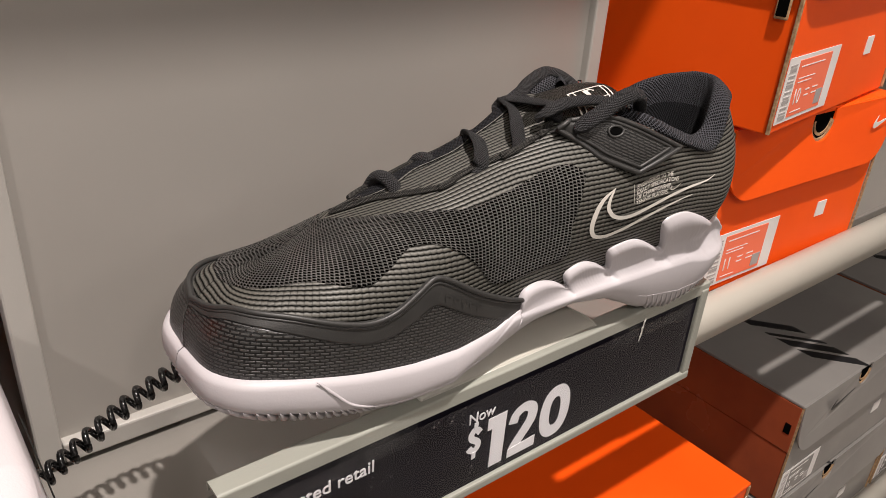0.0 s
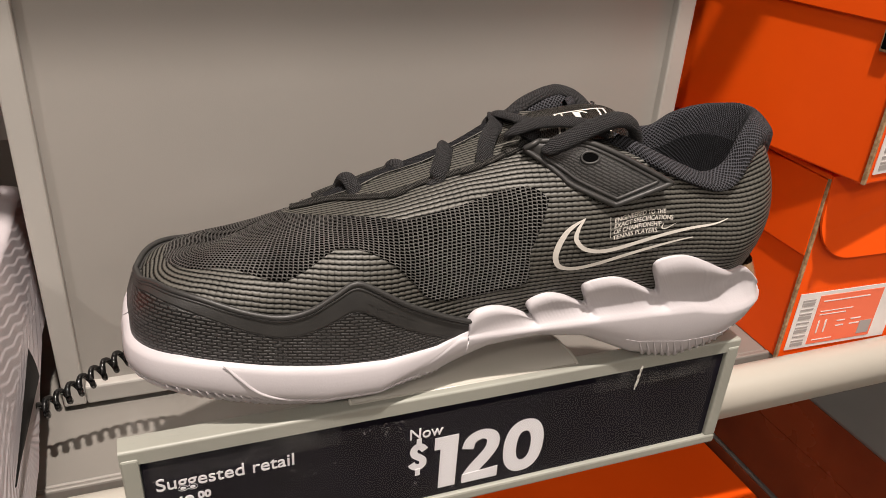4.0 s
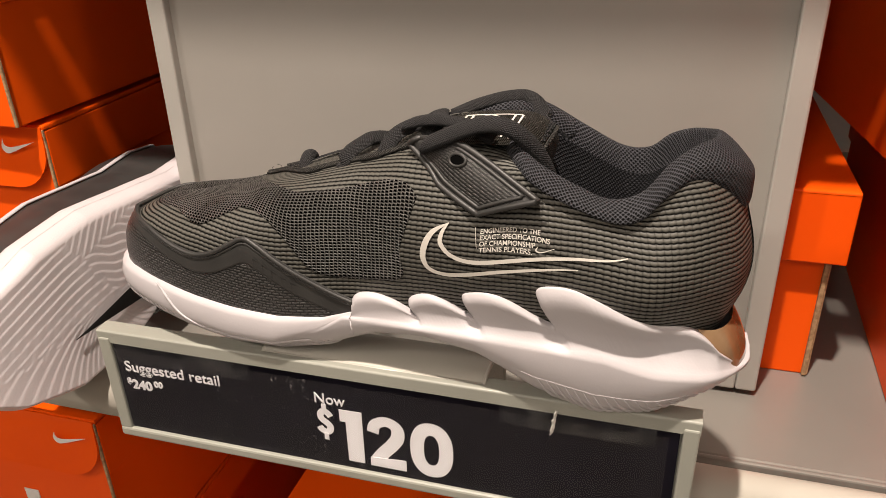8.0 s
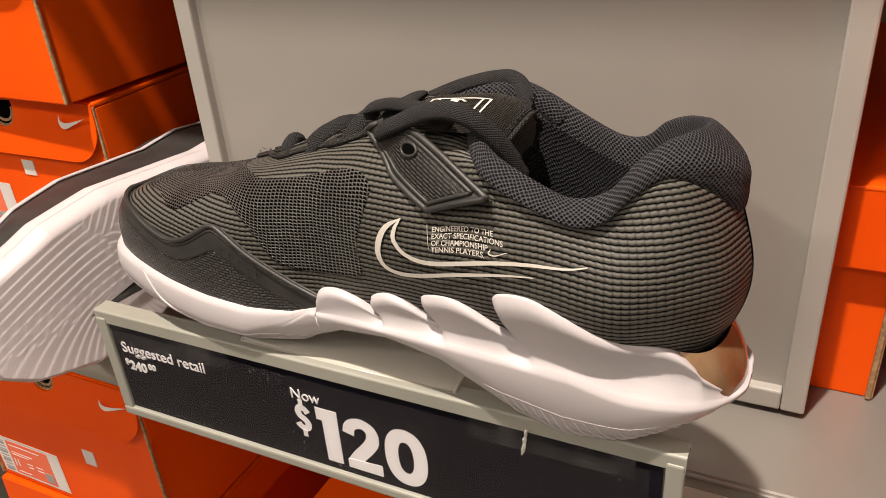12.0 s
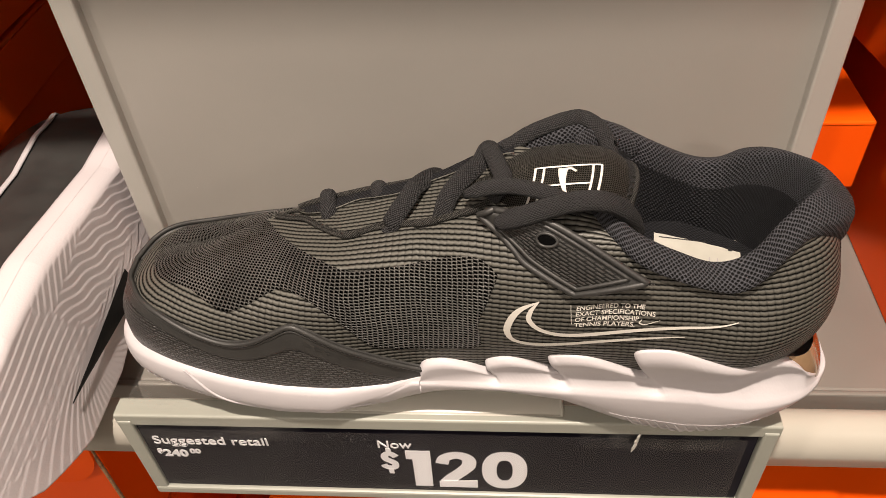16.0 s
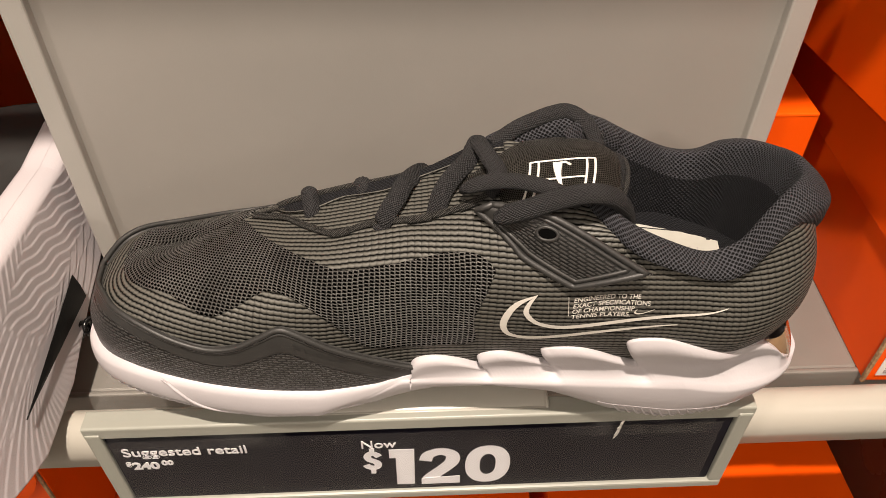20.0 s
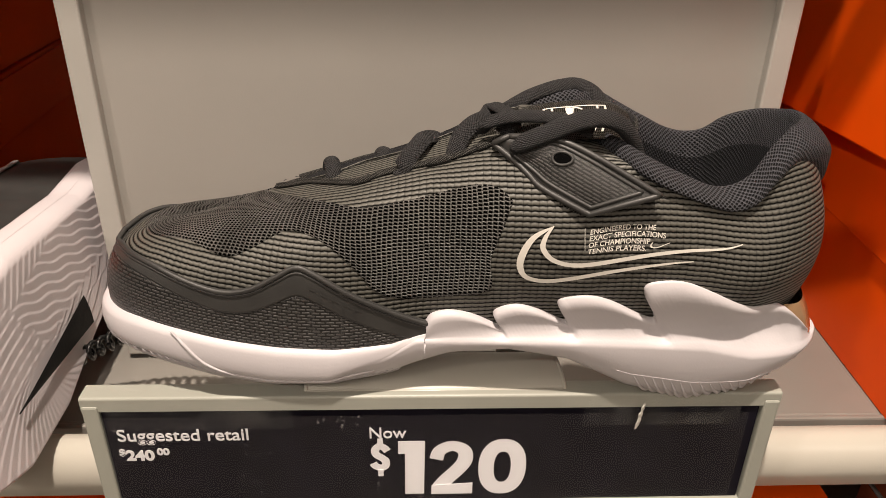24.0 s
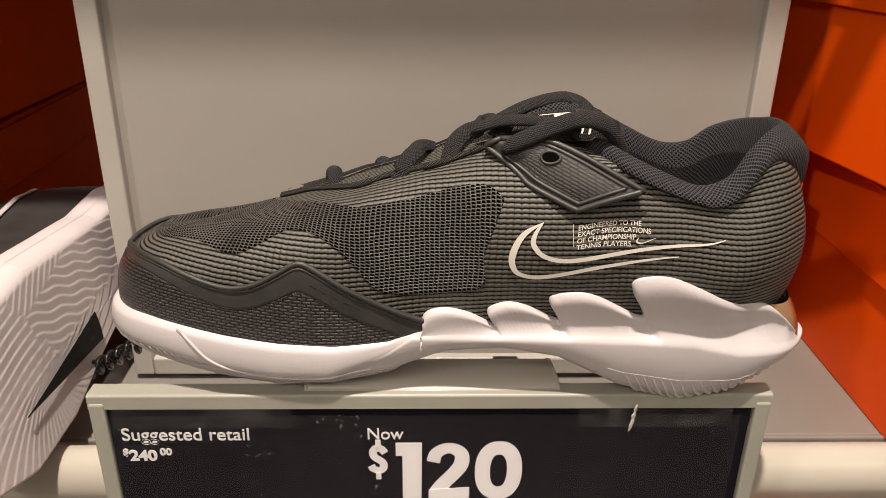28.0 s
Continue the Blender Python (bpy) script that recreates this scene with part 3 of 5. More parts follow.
def ribbed_cloth():
    """Coated cloth: broad level ribs with narrow grooves, faintly pinched along upright lines."""
    m = mat("ribbed_black_cloth", (0.02, 0.0195, 0.018), 0.52, spec=0.5)
    u, v = split_uv(m)
    vv = math_node(m, "ADD", v, wobble(m, 60.0, 0.0014))
    uu = math_node(m, "ADD", u, wobble(m, 50.0, 0.0022))
    vv = math_node(m, "ADD", vv, math_node(m, "MULTIPLY", sine(m, uu, 0.0026), 0.00008))
    a = math_node(m, "POWER", math_node(m, "ABSOLUTE", sine(m, vv, 0.0041)), 0.95)
    b = math_node(m, "POWER", math_node(m, "ABSOLUTE", sine(m, uu, 0.0056)), 0.35)
    patch = node(m, "ShaderNodeTexNoise", Scale=45.0, Detail=3.0)
    link(m, coords(m, "UV"), patch.inputs["Vector"])
    pinch = math_node(m, "MULTIPLY", patch.outputs["Fac"], 0.80)
    h = math_node(m, "MULTIPLY", a, math_node(m, "SUBTRACT", 1.0, math_node(m, "MULTIPLY", pinch, math_node(m, "SUBTRACT", 1.0, b))))
    f = node(m, "ShaderNodeTexNoise", Scale=2200.0, Detail=3.0)
    link(m, coords(m, "UV"), f.inputs["Vector"])
    h = math_node(m, "ADD", h, math_node(m, "MULTIPLY", f.outputs["Fac"], 0.14))
    bump(m, h, 1.0, 0.00036)
    # colour carries the shade of the grooves and the highlights of the ridges
    link(m, ramp(m, h, [(0.18, (0.0024, 0.0024, 0.0021)), (0.55, (0.027, 0.0264, 0.0226)), (1.0, (0.094, 0.0919, 0.0784))]), bsdf(m).inputs["Base Color"])
    link(m, ramp(m, h, [(0.25, (0.02, 0.02, 0.02)), (0.80, (0.70, 0.70, 0.70))]), bsdf(m).inputs["Specular IOR Level"])
    link(m, ramp(m, patch.outputs["Fac"], [(0.3, (0.48, 0.48, 0.48)), (0.7, (0.62, 0.62, 0.62))]), bsdf(m).inputs["Roughness"])
    return m


def open_mesh(name, wide, tall, thread=(0.135, 0.131, 0.122), gap=(0.0010, 0.0010, 0.0010)):
    """Knitted open mesh: a net of level cords and upright chains of paler stitches round dark gaps."""
    m = mat(name, thread, 0.42, spec=0.6)
    u, v = split_uv(m)
    uu = math_node(m, "ADD", u, wobble(m, 75.0, wide * 0.9))
    vv = math_node(m, "ADD", v, wobble(m, 90.0, tall * 0.9))
    vv = math_node(m, "ADD", vv, math_node(m, "MULTIPLY", sine(m, uu, wide), tall * 0.08))
    rows = math_node(m, "POWER", math_node(m, "ABSOLUTE", sine(m, vv, tall * 2)), 3.6)
    chain = math_node(m, "POWER", math_node(m, "ABSOLUTE", sine(m, uu, wide * 2)), 7.0)
    knot = math_node(m, "ADD", 0.45, math_node(m, "MULTIPLY", math_node(m, "ABSOLUTE", sine(m, vv, tall * 2, 0.9)), 0.55))
    f = node(m, "ShaderNodeTexNoise", Scale=2600.0, Detail=3.0)
    link(m, coords(m, "UV"), f.inputs["Vector"])
    tuft = math_node(m, "ADD", 0.55, math_node(m, "MULTIPLY", f.outputs["Fac"], 0.9))
    h = math_node(m, "MULTIPLY", math_node(m, "MAXIMUM", math_node(m, "MULTIPLY", rows, 0.72), math_node(m, "MULTIPLY", chain, knot)), tuft)
    bump(m, h, 1.0, 0.0007)
    n2 = node(m, "ShaderNodeTexNoise", Scale=38.0, Detail=4.0)
    link(m, coords(m, "UV"), n2.inputs["Vector"])
    shade = math_node(m, "MULTIPLY", h, math_node(m, "ADD", n2.outputs["Fac"], 0.45))
    # no real openings: the shade between the threads is part of the colour
    link(m, ramp(m, shade, [(0.12, gap), (0.45, tuple(c * 0.20 for c in thread)), (0.9, thread)]), bsdf(m).inputs["Base Color"])
    link(m, ramp(m, h, [(0.12, (0.0, 0.0, 0.0)), (0.8, (0.8, 0.8, 0.8))]), bsdf(m).inputs["Specular IOR Level"])
    return m


def dashed_rubber(name, wide, tall):
    m = mat(name, (0.036, 0.036, 0.034), 0.38, spec=0.7)
    t = m.node_tree.nodes.new("ShaderNodeTexBrick")
    t.inputs["Scale"].default_value = 1.0
    t.inputs["Brick Width"].default_value = wide
    t.inputs["Row Height"].default_value = tall
    t.inputs["Mortar Size"].default_value = tall * 0.30
    t.inputs["Mortar Smooth"].default_value = 0.35
    link(m, coords(m, "UV"), t.inputs["Vector"])
    g = node(m, "ShaderNodeTexNoise", Scale=1800.0, Detail=3.0)
    link(m, coords(m, "UV"), g.inputs["Vector"])
    h = math_node(m, "SUBTRACT", math_node(m, "MULTIPLY", g.outputs["Fac"], 0.15), t.outputs["Fac"])
    bump(m, h, 0.9, 0.0006)
    link(m, ramp(m, t.outputs["Fac"], [(0.0, (0.042, 0.042, 0.0400)), (1.0, (0.003, 0.003, 0.003))]), bsdf(m).inputs["Base Color"])
    return m


def knit(name, pitch, color, deep=0.9, fuzz=0.35, bright=2.6, holes=False):
    """Knitted cloth: raised loops, or with holes a net of yarn round staggered dark openings."""
    m = mat(name, color, 0.75, spec=0.2)
    u, v = split_uv(m)
    u = math_node(m, "ADD", u, wobble(m, 200.0, pitch * 0.35))
    v = math_node(m, "ADD", v, wobble(m, 210.0, pitch * 0.35))
    p = math_node(m, "ADD", u, v)
    q = math_node(m, "SUBTRACT", u, v)
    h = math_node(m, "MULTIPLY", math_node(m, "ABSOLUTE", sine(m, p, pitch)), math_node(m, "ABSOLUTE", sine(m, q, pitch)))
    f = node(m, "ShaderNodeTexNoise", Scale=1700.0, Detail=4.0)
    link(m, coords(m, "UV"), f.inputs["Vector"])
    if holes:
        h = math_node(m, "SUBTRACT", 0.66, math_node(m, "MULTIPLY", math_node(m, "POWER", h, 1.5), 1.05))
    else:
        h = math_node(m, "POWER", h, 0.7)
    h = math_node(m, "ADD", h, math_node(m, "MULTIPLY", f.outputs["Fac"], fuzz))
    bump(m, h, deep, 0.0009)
    # shade in the pits and shine on the yarn put into the colour, by height
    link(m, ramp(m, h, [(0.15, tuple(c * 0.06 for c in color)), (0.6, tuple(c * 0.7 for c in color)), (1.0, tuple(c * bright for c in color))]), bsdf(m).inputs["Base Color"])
    bsdf(m).inputs["Sheen Weight"].default_value = 0.01
    return m


CLOTH = ribbed_cloth()
MESH = open_mesh("black_open_mesh", 0.0020, 0.0014, (0.165, 0.161, 0.151))
DASH = dashed_rubber("dashed_black_rubber", 0.0036, 0.00135)
FINE_DASH = dashed_rubber("fine_dashed_rubber", 0.0036, 0.0013)
RUBBER = mottled("smooth_black_rubber", (0.024, 0.024, 0.0232), (0.033, 0.033, 0.0315), 60.0, 0.46, 1500, 0.0002)
bsdf(RUBBER).inputs["Specular IOR Level"].default_value = 0.5
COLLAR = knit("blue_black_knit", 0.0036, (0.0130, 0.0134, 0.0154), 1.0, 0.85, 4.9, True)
# darker copy of the collar knit: shade in lining and throat, plus the insole
LINING_AND_SHADE = knit("black_lining_and_shade_knit", 0.0036, (0.006, 0.0064, 0.008), 1.0, 0.6)
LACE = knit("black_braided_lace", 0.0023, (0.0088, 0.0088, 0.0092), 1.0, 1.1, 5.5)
CORD = knit("black_thin_cord", 0.0018, (0.036, 0.035, 0.032))
TONGUE = open_mesh("grey_black_tongue_cloth", 0.0008, 0.0007, (0.085, 0.080, 0.066), (0.010, 0.0095, 0.008))
FOAM = mottled("white_foam", (0.445, 0.427, 0.443), (0.485, 0.466, 0.483), 9.0, 0.45, 1100, 0.00012)
SILVER = mat("silver_print", (0.62, 0.60, 0.55), 0.35)
grain(SILVER, 900.0, 0.5, 0.0002)
AMBER = mottled("amber_heel_plastic", (0.14, 0.075, 0.035), (0.34, 0.22, 0.12), 25.0, 0.16, 600, 0.0002)
bsdf(AMBER).inputs["Coat Weight"].default_value = 0.5

shoe = thing("tennis_shoe", "black mesh tennis shoe with white foam sole and black laces", "shoe", pose(0, 0, 1.2, 0, math.degrees(0.018), 0))
U_, V_ = np.meshgrid(np.linspace(0, 1, 150), np.linspace(0, 1, 56), indexing="ij")


def skin_part(name, near_uv, material, lift, label="", rows=24, far=False, hem=True):
    """A patch on the shoe's skin between a lower and an upper line in skin coordinates, with its hem turned down."""
    low, high = near_uv
    f = np.linspace(0, 1, rows)[None, :, None]
    g = low[:, None] * (1 - f) + high[:, None] * f
    p = shell(g[..., 0], g[..., 1], far, lift)
    met = p
    if hem:
        a = shell(g[:, :1, 0], g[:, :1, 1], far, -0.0006)
        b = shell(g[:, -1:, 0], g[:, -1:, 1], far, -0.0006)
        p = np.concatenate([a, p, b], 1)
        g2 = np.concatenate([shell(g[:1, :, 0], g[:1, :, 1], far, -0.0006), shell(g[-1:, :, 0], g[-1:, :, 1], far, -0.0006)])
        if low[0, 0] < 1e-6:
            g2[:1] = p[:1, 1:-1]
            a[:1], b[:1] = p[:1, 1:2], p[:1, -2:-1]
        p = np.concatenate([np.concatenate([a[:1], g2[:1], b[:1]], 1), p, np.concatenate([a[-1:], g2[1:], b[-1:]], 1)])
    # texture runs along the shoe's length and height, not along the patch
    along = np.concatenate([[0], np.cumsum(np.linalg.norm(np.diff(shell(np.linspace(0, 1, 400), 0.3, far), axis=0), axis=1))])
    xs = np.interp(g[..., 0], np.linspace(0, 1, 400), along)
    hs = np.zeros(g.shape[:2])
    step = np.linspace(0, 1, 81)
    for i in range(len(g)):
        col = shell(np.full(81, g[i, rows // 2, 0]), step, far)
        cum = np.concatenate([[0], np.cumsum(np.linalg.norm(np.diff(col, axis=0), axis=1))])
        hs[i] = np.interp(g[i, :, 1], step, cum)
    uv = np.stack([xs, hs], -1)
    if hem:
        uv = np.concatenate([uv[:, :1], uv, uv[:, -1:]], 1)
        uv = np.concatenate([uv[:1], uv, uv[-1:]])
    return part(name, sheet(p, uv=uv, name=name), material, shoe, label, smooth=True)


def skin_line(knots, count, lift, far=False):
    c = smooth_path(knots, count)
    return shell(c[:, 0], c[:, 1], far, lift)


# skin of ribbed cloth, outer and inner side
for far in (False, True):
    skin_part("outer_quarter" if not far else "inner_quarter", (np.stack([U_[:, 0], 0 * U_[:, 0]], -1), np.stack([U_[:, 0], 1 + 0 * U_[:, 0]], -1)), CLOTH, 0.0, "ribbed black cloth", rows=56, far=far, hem=False)

# rubber toe guard with its wavy upper edge
GUARD = [(0.0, 0.45), (0.055, 0.455), (0.1125, 0.475), (0.165, 0.455), (0.22, 0.415), (0.275, 0.345), (0.305, 0.318), (0.33, 0.328), (0.355, 0.37), (0.373, 0.395), (0.39, 0.365), (0.42, 0.285), (0.4525, 0.205), (0.478, 0.145), (0.497, 0.105)]
for far in (False, True):
    edge = smooth_path(GUARD, 140)
    base = np.stack([edge[:, 0], 0 * edge[:, 1]], -1)
    dip = np.stack([edge[:, 0], np.maximum(edge[:, 1] - np.interp(edge[:, 0], [0, 0.18, 0.30], [0.055, 0.065, 0.105]), 0.02)], -1)
    skin_part("toe_guard", (base, dip), DASH, 0.0016, "black rubber toe guard with small dashes", far=far)
    skin_part("guard_band", (dip, edge), RUBBER, 0.0019, "smooth rubber band", rows=12, far=far)

for drop, lift, r in ((0.004, 0.0020, 0.0011), (0.022, 0.0018, 0.0006)):
    ring = np.concatenate([shell(edge[::-1, 0], edge[::-1, 1] - drop, True, lift), shell(edge[2:, 0], edge[2:, 1] - drop, False, lift)])
    part("guard_bead", tube(ring, r, 8), RUBBER, shoe, smooth=True)

# open mesh window over toe and side
MESH_LOW = [(0.0, 0.66), (0.0475, 0.625), (0.10, 0.605), (0.16, 0.585), (0.2375, 0.560), (0.275, 0.505), (0.305, 0.462), (0.327, 0.485), (0.358, 0.535), (0.385, 0.49), (0.4075, 0.425), (0.43, 0.34), (0.4525, 0.245), (0.485, 0.208), (0.515, 0.20), (0.5475, 0.205), (0.547, 0.30), (0.556, 0.38)]
MESH_TOP = [(0.0, 1.0), (0.06, 1.0), (0.11, 1.0), (0.16, 1.0), (0.21, 1.0), (0.245, 1.0), (0.262, 1.0), (0.288, 0.925), (0.3125, 0.85), (0.3375, 0.775), (0.365, 0.70), (0.3925, 0.63), (0.4275, 0.555), (0.455, 0.532), (0.48, 0.52), (0.5225, 0.510), (0.5475, 0.48), (0.562, 0.43)]
for far in (False, True):
    low, high = smooth_path(MESH_LOW, 120), np.minimum(smooth_path(MESH_TOP, 120), 1.0)
    skin_part("mesh_window", (low, high), MESH, 0.0004, "open black mesh", rows=30, far=far)

# dark strip for the shaded throat under the laces, between the two edges of the upper
THROAT = [(0.330, 0.985), (0.352, 0.93), (0.385, 0.905), (0.42, 0.935), (0.445, 0.915), (0.475, 0.90), (0.505, 0.935), (0.535, 0.915), (0.575, 0.90)]
edge = smooth_path(THROAT, 80)
skin_part("throat_shade", (edge, np.stack([edge[:, 0], 1 + 0 * edge[:, 0]], -1)), LINING_AND_SHADE, 0.0009, "tongue in the throat, its shade put into the colour", rows=10)
part("throat_edge", tube(shell(edge[:, 0], edge[:, 1] - 0.004, False, 0.0005), 0.0005, 8), CLOTH, shoe, smooth=True)
back = np.stack([edge[:, 0], 1 - 0.45 * (1 - edge[:, 1])], -1)
part("throat_edge", tube(shell(back[:, 0], back[:, 1], True, 0.0012), 0.0013, 8), CORD, shoe, "fuzzy far edge of the throat", smooth=True)

# lacing stay: a rubber frame with a dashed field and one eyelet
S_LOW = smooth_path([(0.1612, 0.0150, 0.1052), (0.1690, 0.0098, 0.1005), (0.1740, 0.0055, 0.0968), (0.1775, 0.0025, 0.0940), (0.1860, -0.0020, 0.0905), (0.1945, -0.0056, 0.0872)], 60)
S_TOP = smooth_path([(0.1665, 0.0140, 0.1085), (0.1750, 0.0100, 0.1098), (0.1850, 0.0060, 0.1098), (0.1960, 0.0010, 0.1062), (0.2070, -0.0040, 0.1012), (0.2175, -0.0084, 0.0962)], 60)


def stay_point(s, f, lift):
    """A point of the stay: s along it, f from its lower to its upper edge."""
    i = np.asarray(s, float) * 59
    k = np.minimum(i.astype(int), 58)
    w = (i - k)[..., None]
    lo, hi = S_LOW[k] * (1 - w) + S_LOW[k + 1] * w, S_TOP[k] * (1 - w) + S_TOP[k + 1] * w
    f = np.asarray(f, float)[..., None]
    p = lo * (1 - f) + hi * f
    return p + np.array((0.05, -0.80, 0.55)) * (lift + 0.0012 * np.sin(np.pi * f))


EYE = (0.48, 0.63)


sg, fg = np.meshgrid(np.linspace(0, 1, 50), np.linspace(0, 1, 16), indexing="ij")
p = stay_point(sg, fg, 0.0)
inner = np.array((0.0, 0.0045, -0.0030))
p = np.concatenate([p[:, :1] + inner, p, p[:, -1:] + inner], 1)
p = np.concatenate([p[:1] + inner, p, p[-1:] + inner])
part("lace_stay", sheet(p), RUBBER, shoe, "smooth black rubber lacing stay", smooth=True)
sf, ff = np.meshgrid(np.linspace(0.16, 0.93, 40), np.linspace(0.15, 0.86, 16), indexing="ij")
part("stay_field", sheet(stay_point(sf, ff, 0.0005)), FINE_DASH, shoe, "dashed rubber field", smooth=True)
for a0, a1, b0, b1, r in ((0.0, 1.0, 0.0, 1.0, 0.0012), (0.15, 0.94, 0.13, 0.88, 0.0008)):
    n = 30
    one, t = np.ones(n), np.linspace(0, 1, n, endpoint=False)
    ring = np.concatenate([stay_point(a0 + (a1 - a0) * t, b0 * one, 0.0002), stay_point(a1 * one, b0 + (b1 - b0) * t, 0.0002), stay_point(a1 - (a1 - a0) * t, b1 * one, 0.0002), stay_point(a0 * one, b1 - (b1 - b0) * t, 0.0002)])
    part("stay_bead", tube(ring, r, 8, closed=True), RUBBER, shoe, smooth=True)
w = np.linspace(0, 2 * np.pi, 24, endpoint=False)
ring = stay_point(EYE[0] + 0.068 * np.cos(w), EYE[1] + 0.150 * np.sin(w), 0.0009)
part("eyelet", tube(ring, 0.0006, 8, closed=True), RUBBER, shoe, smooth=True)
# dark disc laid on the stay for the shade in the eyelet
disc = np.stack([stay_point(EYE[0] + 0.066 * k * np.cos(w), EYE[1] + 0.145 * k * np.sin(w), 0.0010) for k in np.linspace(0.02, 1.0, 5)])
part("eyelet_hole_shade", sheet(disc, closed_v=True), HOLE_SHADE, shoe)

# stitches round the outer edges of the stay
for i in range(34):
    f = (i + 0.5) / 34
    a, b = (stay_point(np.array([f * 0.96 + 0.02]), np.array([-0.055]), -0.0004)[0], stay_point(np.array([f * 0.96 + 0.035]), np.array([-0.085]), -0.0006)[0])
    part("stitch", tube(np.array([a, b]), 0.00035, 5), CORD, shoe)
for i in range(22):
    f = (i + 0.5) / 22
    a, b = (stay_point(np.array([1.0]), np.array([f]), -0.0004)[0] + (0.0014, 0, 0), stay_point(np.array([1.0]), np.array([f + 0.02]), -0.0004)[0] + (0.0024, 0, -0.0004))
    part("stitch", tube(np.array([a, b]), 0.00035, 5), CORD, shoe)

# printed tick in two strokes and the small print beside it


def stroke(name, knots, widths, material, lift=0.0006, count=50, far=False):
    c = smooth_path(knots, count)
    p = shell(c[:, 0], c[:, 1], far, lift)
    t = np.gradient(p, axis=0)
    n = shell(c[:, 0], c[:, 1], far, lift + 0.001) - p
    s = np.cross(n, t)
    s /= np.linalg.norm(s, axis=1, keepdims=True) + 1e-12
    w = spline(np.array(widths)[:, None], np.linspace(0, 1, count))
    rows = [p + s * w * f for f in (-1, -0.5, 0, 0.5, 1)]
    return part(name, sheet(np.stack(rows, 1)), material, shoe, smooth=True)


stroke("tick_stroke", [(0.5945, 0.368), (0.579, 0.341), (0.5715, 0.305), (0.5705, 0.268), (0.578, 0.236), (0.598, 0.228), (0.636, 0.262), (0.6775, 0.302), (0.7235, 0.366)], [0.0002, 0.0010, 0.0013, 0.0012, 0.0009, 0.0009, 0.0008, 0.0006, 0.0002], SILVER)
stroke("tick_stroke", [(0.595, 0.370), (0.5885, 0.341), (0.588, 0.313), (0.600, 0.286), (0.6245, 0.288), (0.67, 0.330), (0.7225, 0.411), (0.7705, 0.495)], [0.0002, 0.0008, 0.0010, 0.0009, 0.0009, 0.0008, 0.0006, 0.0002], SILVER)
TXT0, TXT1 = np.array((0.6275, 0.384)), np.array((0.6955, 0.470))


def skin_text(name, text, start, end, size, drop):
    """Lettering bent onto the outer skin, along a line in skin coordinates."""
    c = bpy.data.curves.new(name, "FONT")
    c.body, c.size, c.offset = text, 1.0, 0.012
    tmp = new(name, c)
    me = bpy.data.meshes.new_from_object(tmp.evaluated_get(bpy.context.evaluated_depsgraph_get()))
    bpy.data.objects.remove(tmp)
    width = max(v.co.x for v in me.vertices)
    a, b = np.asarray(start), np.asarray(end)
    q = np.array([v.co[:2] for v in me.vertices])
    uv = a + (b - a) * (q[:, :1] / width)
    rise = np.linalg.norm(shell(uv[:, 0], uv[:, 1] + 0.01) - shell(uv[:, 0], uv[:, 1] - 0.01), axis=1) / 0.02
    p = shell(uv[:, 0], uv[:, 1] + (q[:, 1] * size - drop) / rise, False, 0.0006)
    me.vertices.foreach_set("co", p.ravel().tolist())
    me.materials.clear()
    return part(name, me, SILVER, shoe)


for i, (line, reach) in enumerate((("ENGINEERED TO THE", 0.86), ("EXACT SPECIFICATIONS", 1.0), ("OF CHAMPIONSHIP", 0.80), ("TENNIS PLAYERS.", 0.76))):
    skin_text("print_line", line, TXT0, TXT0 + (TXT1 - TXT0) * reach, 0.0026, 0.0018 + 0.00245 * i)
stroke("print_rule", [(0.6225, 0.384), (0.6250, 0.328)], [0.0001, 0.0001], SILVER, count=8)
stroke("small_tick", [(0.6845, 0.395), (0.6830, 0.378), (0.689, 0.381), (0.700, 0.412)], [0.0001, 0.0003, 0.0002, 0.0001], SILVER, count=20)
for i in range(5):
    a = np.array((0.3845 + 0.0105 * i, 0.318 - 0.0245 * i))
    stroke("embossed_bar", [a, a + (0.0012, -0.032)], [0.0003, 0.0003], RUBBER, 0.0022, 8)
    stroke("embossed_bar", [a, a + (0.0072, -0.016)], [0.0003, 0.0003], RUBBER, 0.0022, 8)

# ---- foam sole: near columns follow the toe, then the flame-shaped side wall, then the heel ----
OUT = [(0.0058, 0.0421), (0.0086, 0.020), (0.0245, 0.006), (0.06, -0.0025), (0.10, -0.0045), (0.14, -0.0025), (0.185, -0.0055), (0.225, -0.009), (0.262, -0.0095), (0.288, -0.002), (0.3005, 0.012), (0.3025, 0.025)]
FLAMES = [(0.1386, 0.0325), (0.1378, 0.0370), (0.1405, 0.0412), (0.1479, 0.0427), (0.157, 0.0405), (0.1668, 0.0352), (0.1636, 0.0412), (0.1658, 0.0446), (0.1722, 0.0466), (0.1801, 0.0447), (0.1920, 0.0387), (0.1874, 0.0483), (0.1904, 0.0516), (0.1989, 0.0532), (0.2077, 0.0511), (0.2250, 0.0427), (0.2192, 0.0546), (0.2184, 0.0596), (0.2232, 0.0620), (0.2328, 0.0623), (0.2447, 0.0582), (0.2625, 0.0500), (0.2809, 0.0457), (0.2995, 0.0288)]
dense = smooth_path(OUT, 600)
FRONT_X, FRONT_Z = [0.0, 0.0096, 0.0256, 0.0415, 0.0586, 0.0806, 0.1025, 0.1248, 0.1386], [0.0350, 0.0340, 0.0337, 0.0318, 0.0293, 0.0269, 0.0260, 0.0281, 0.0325]
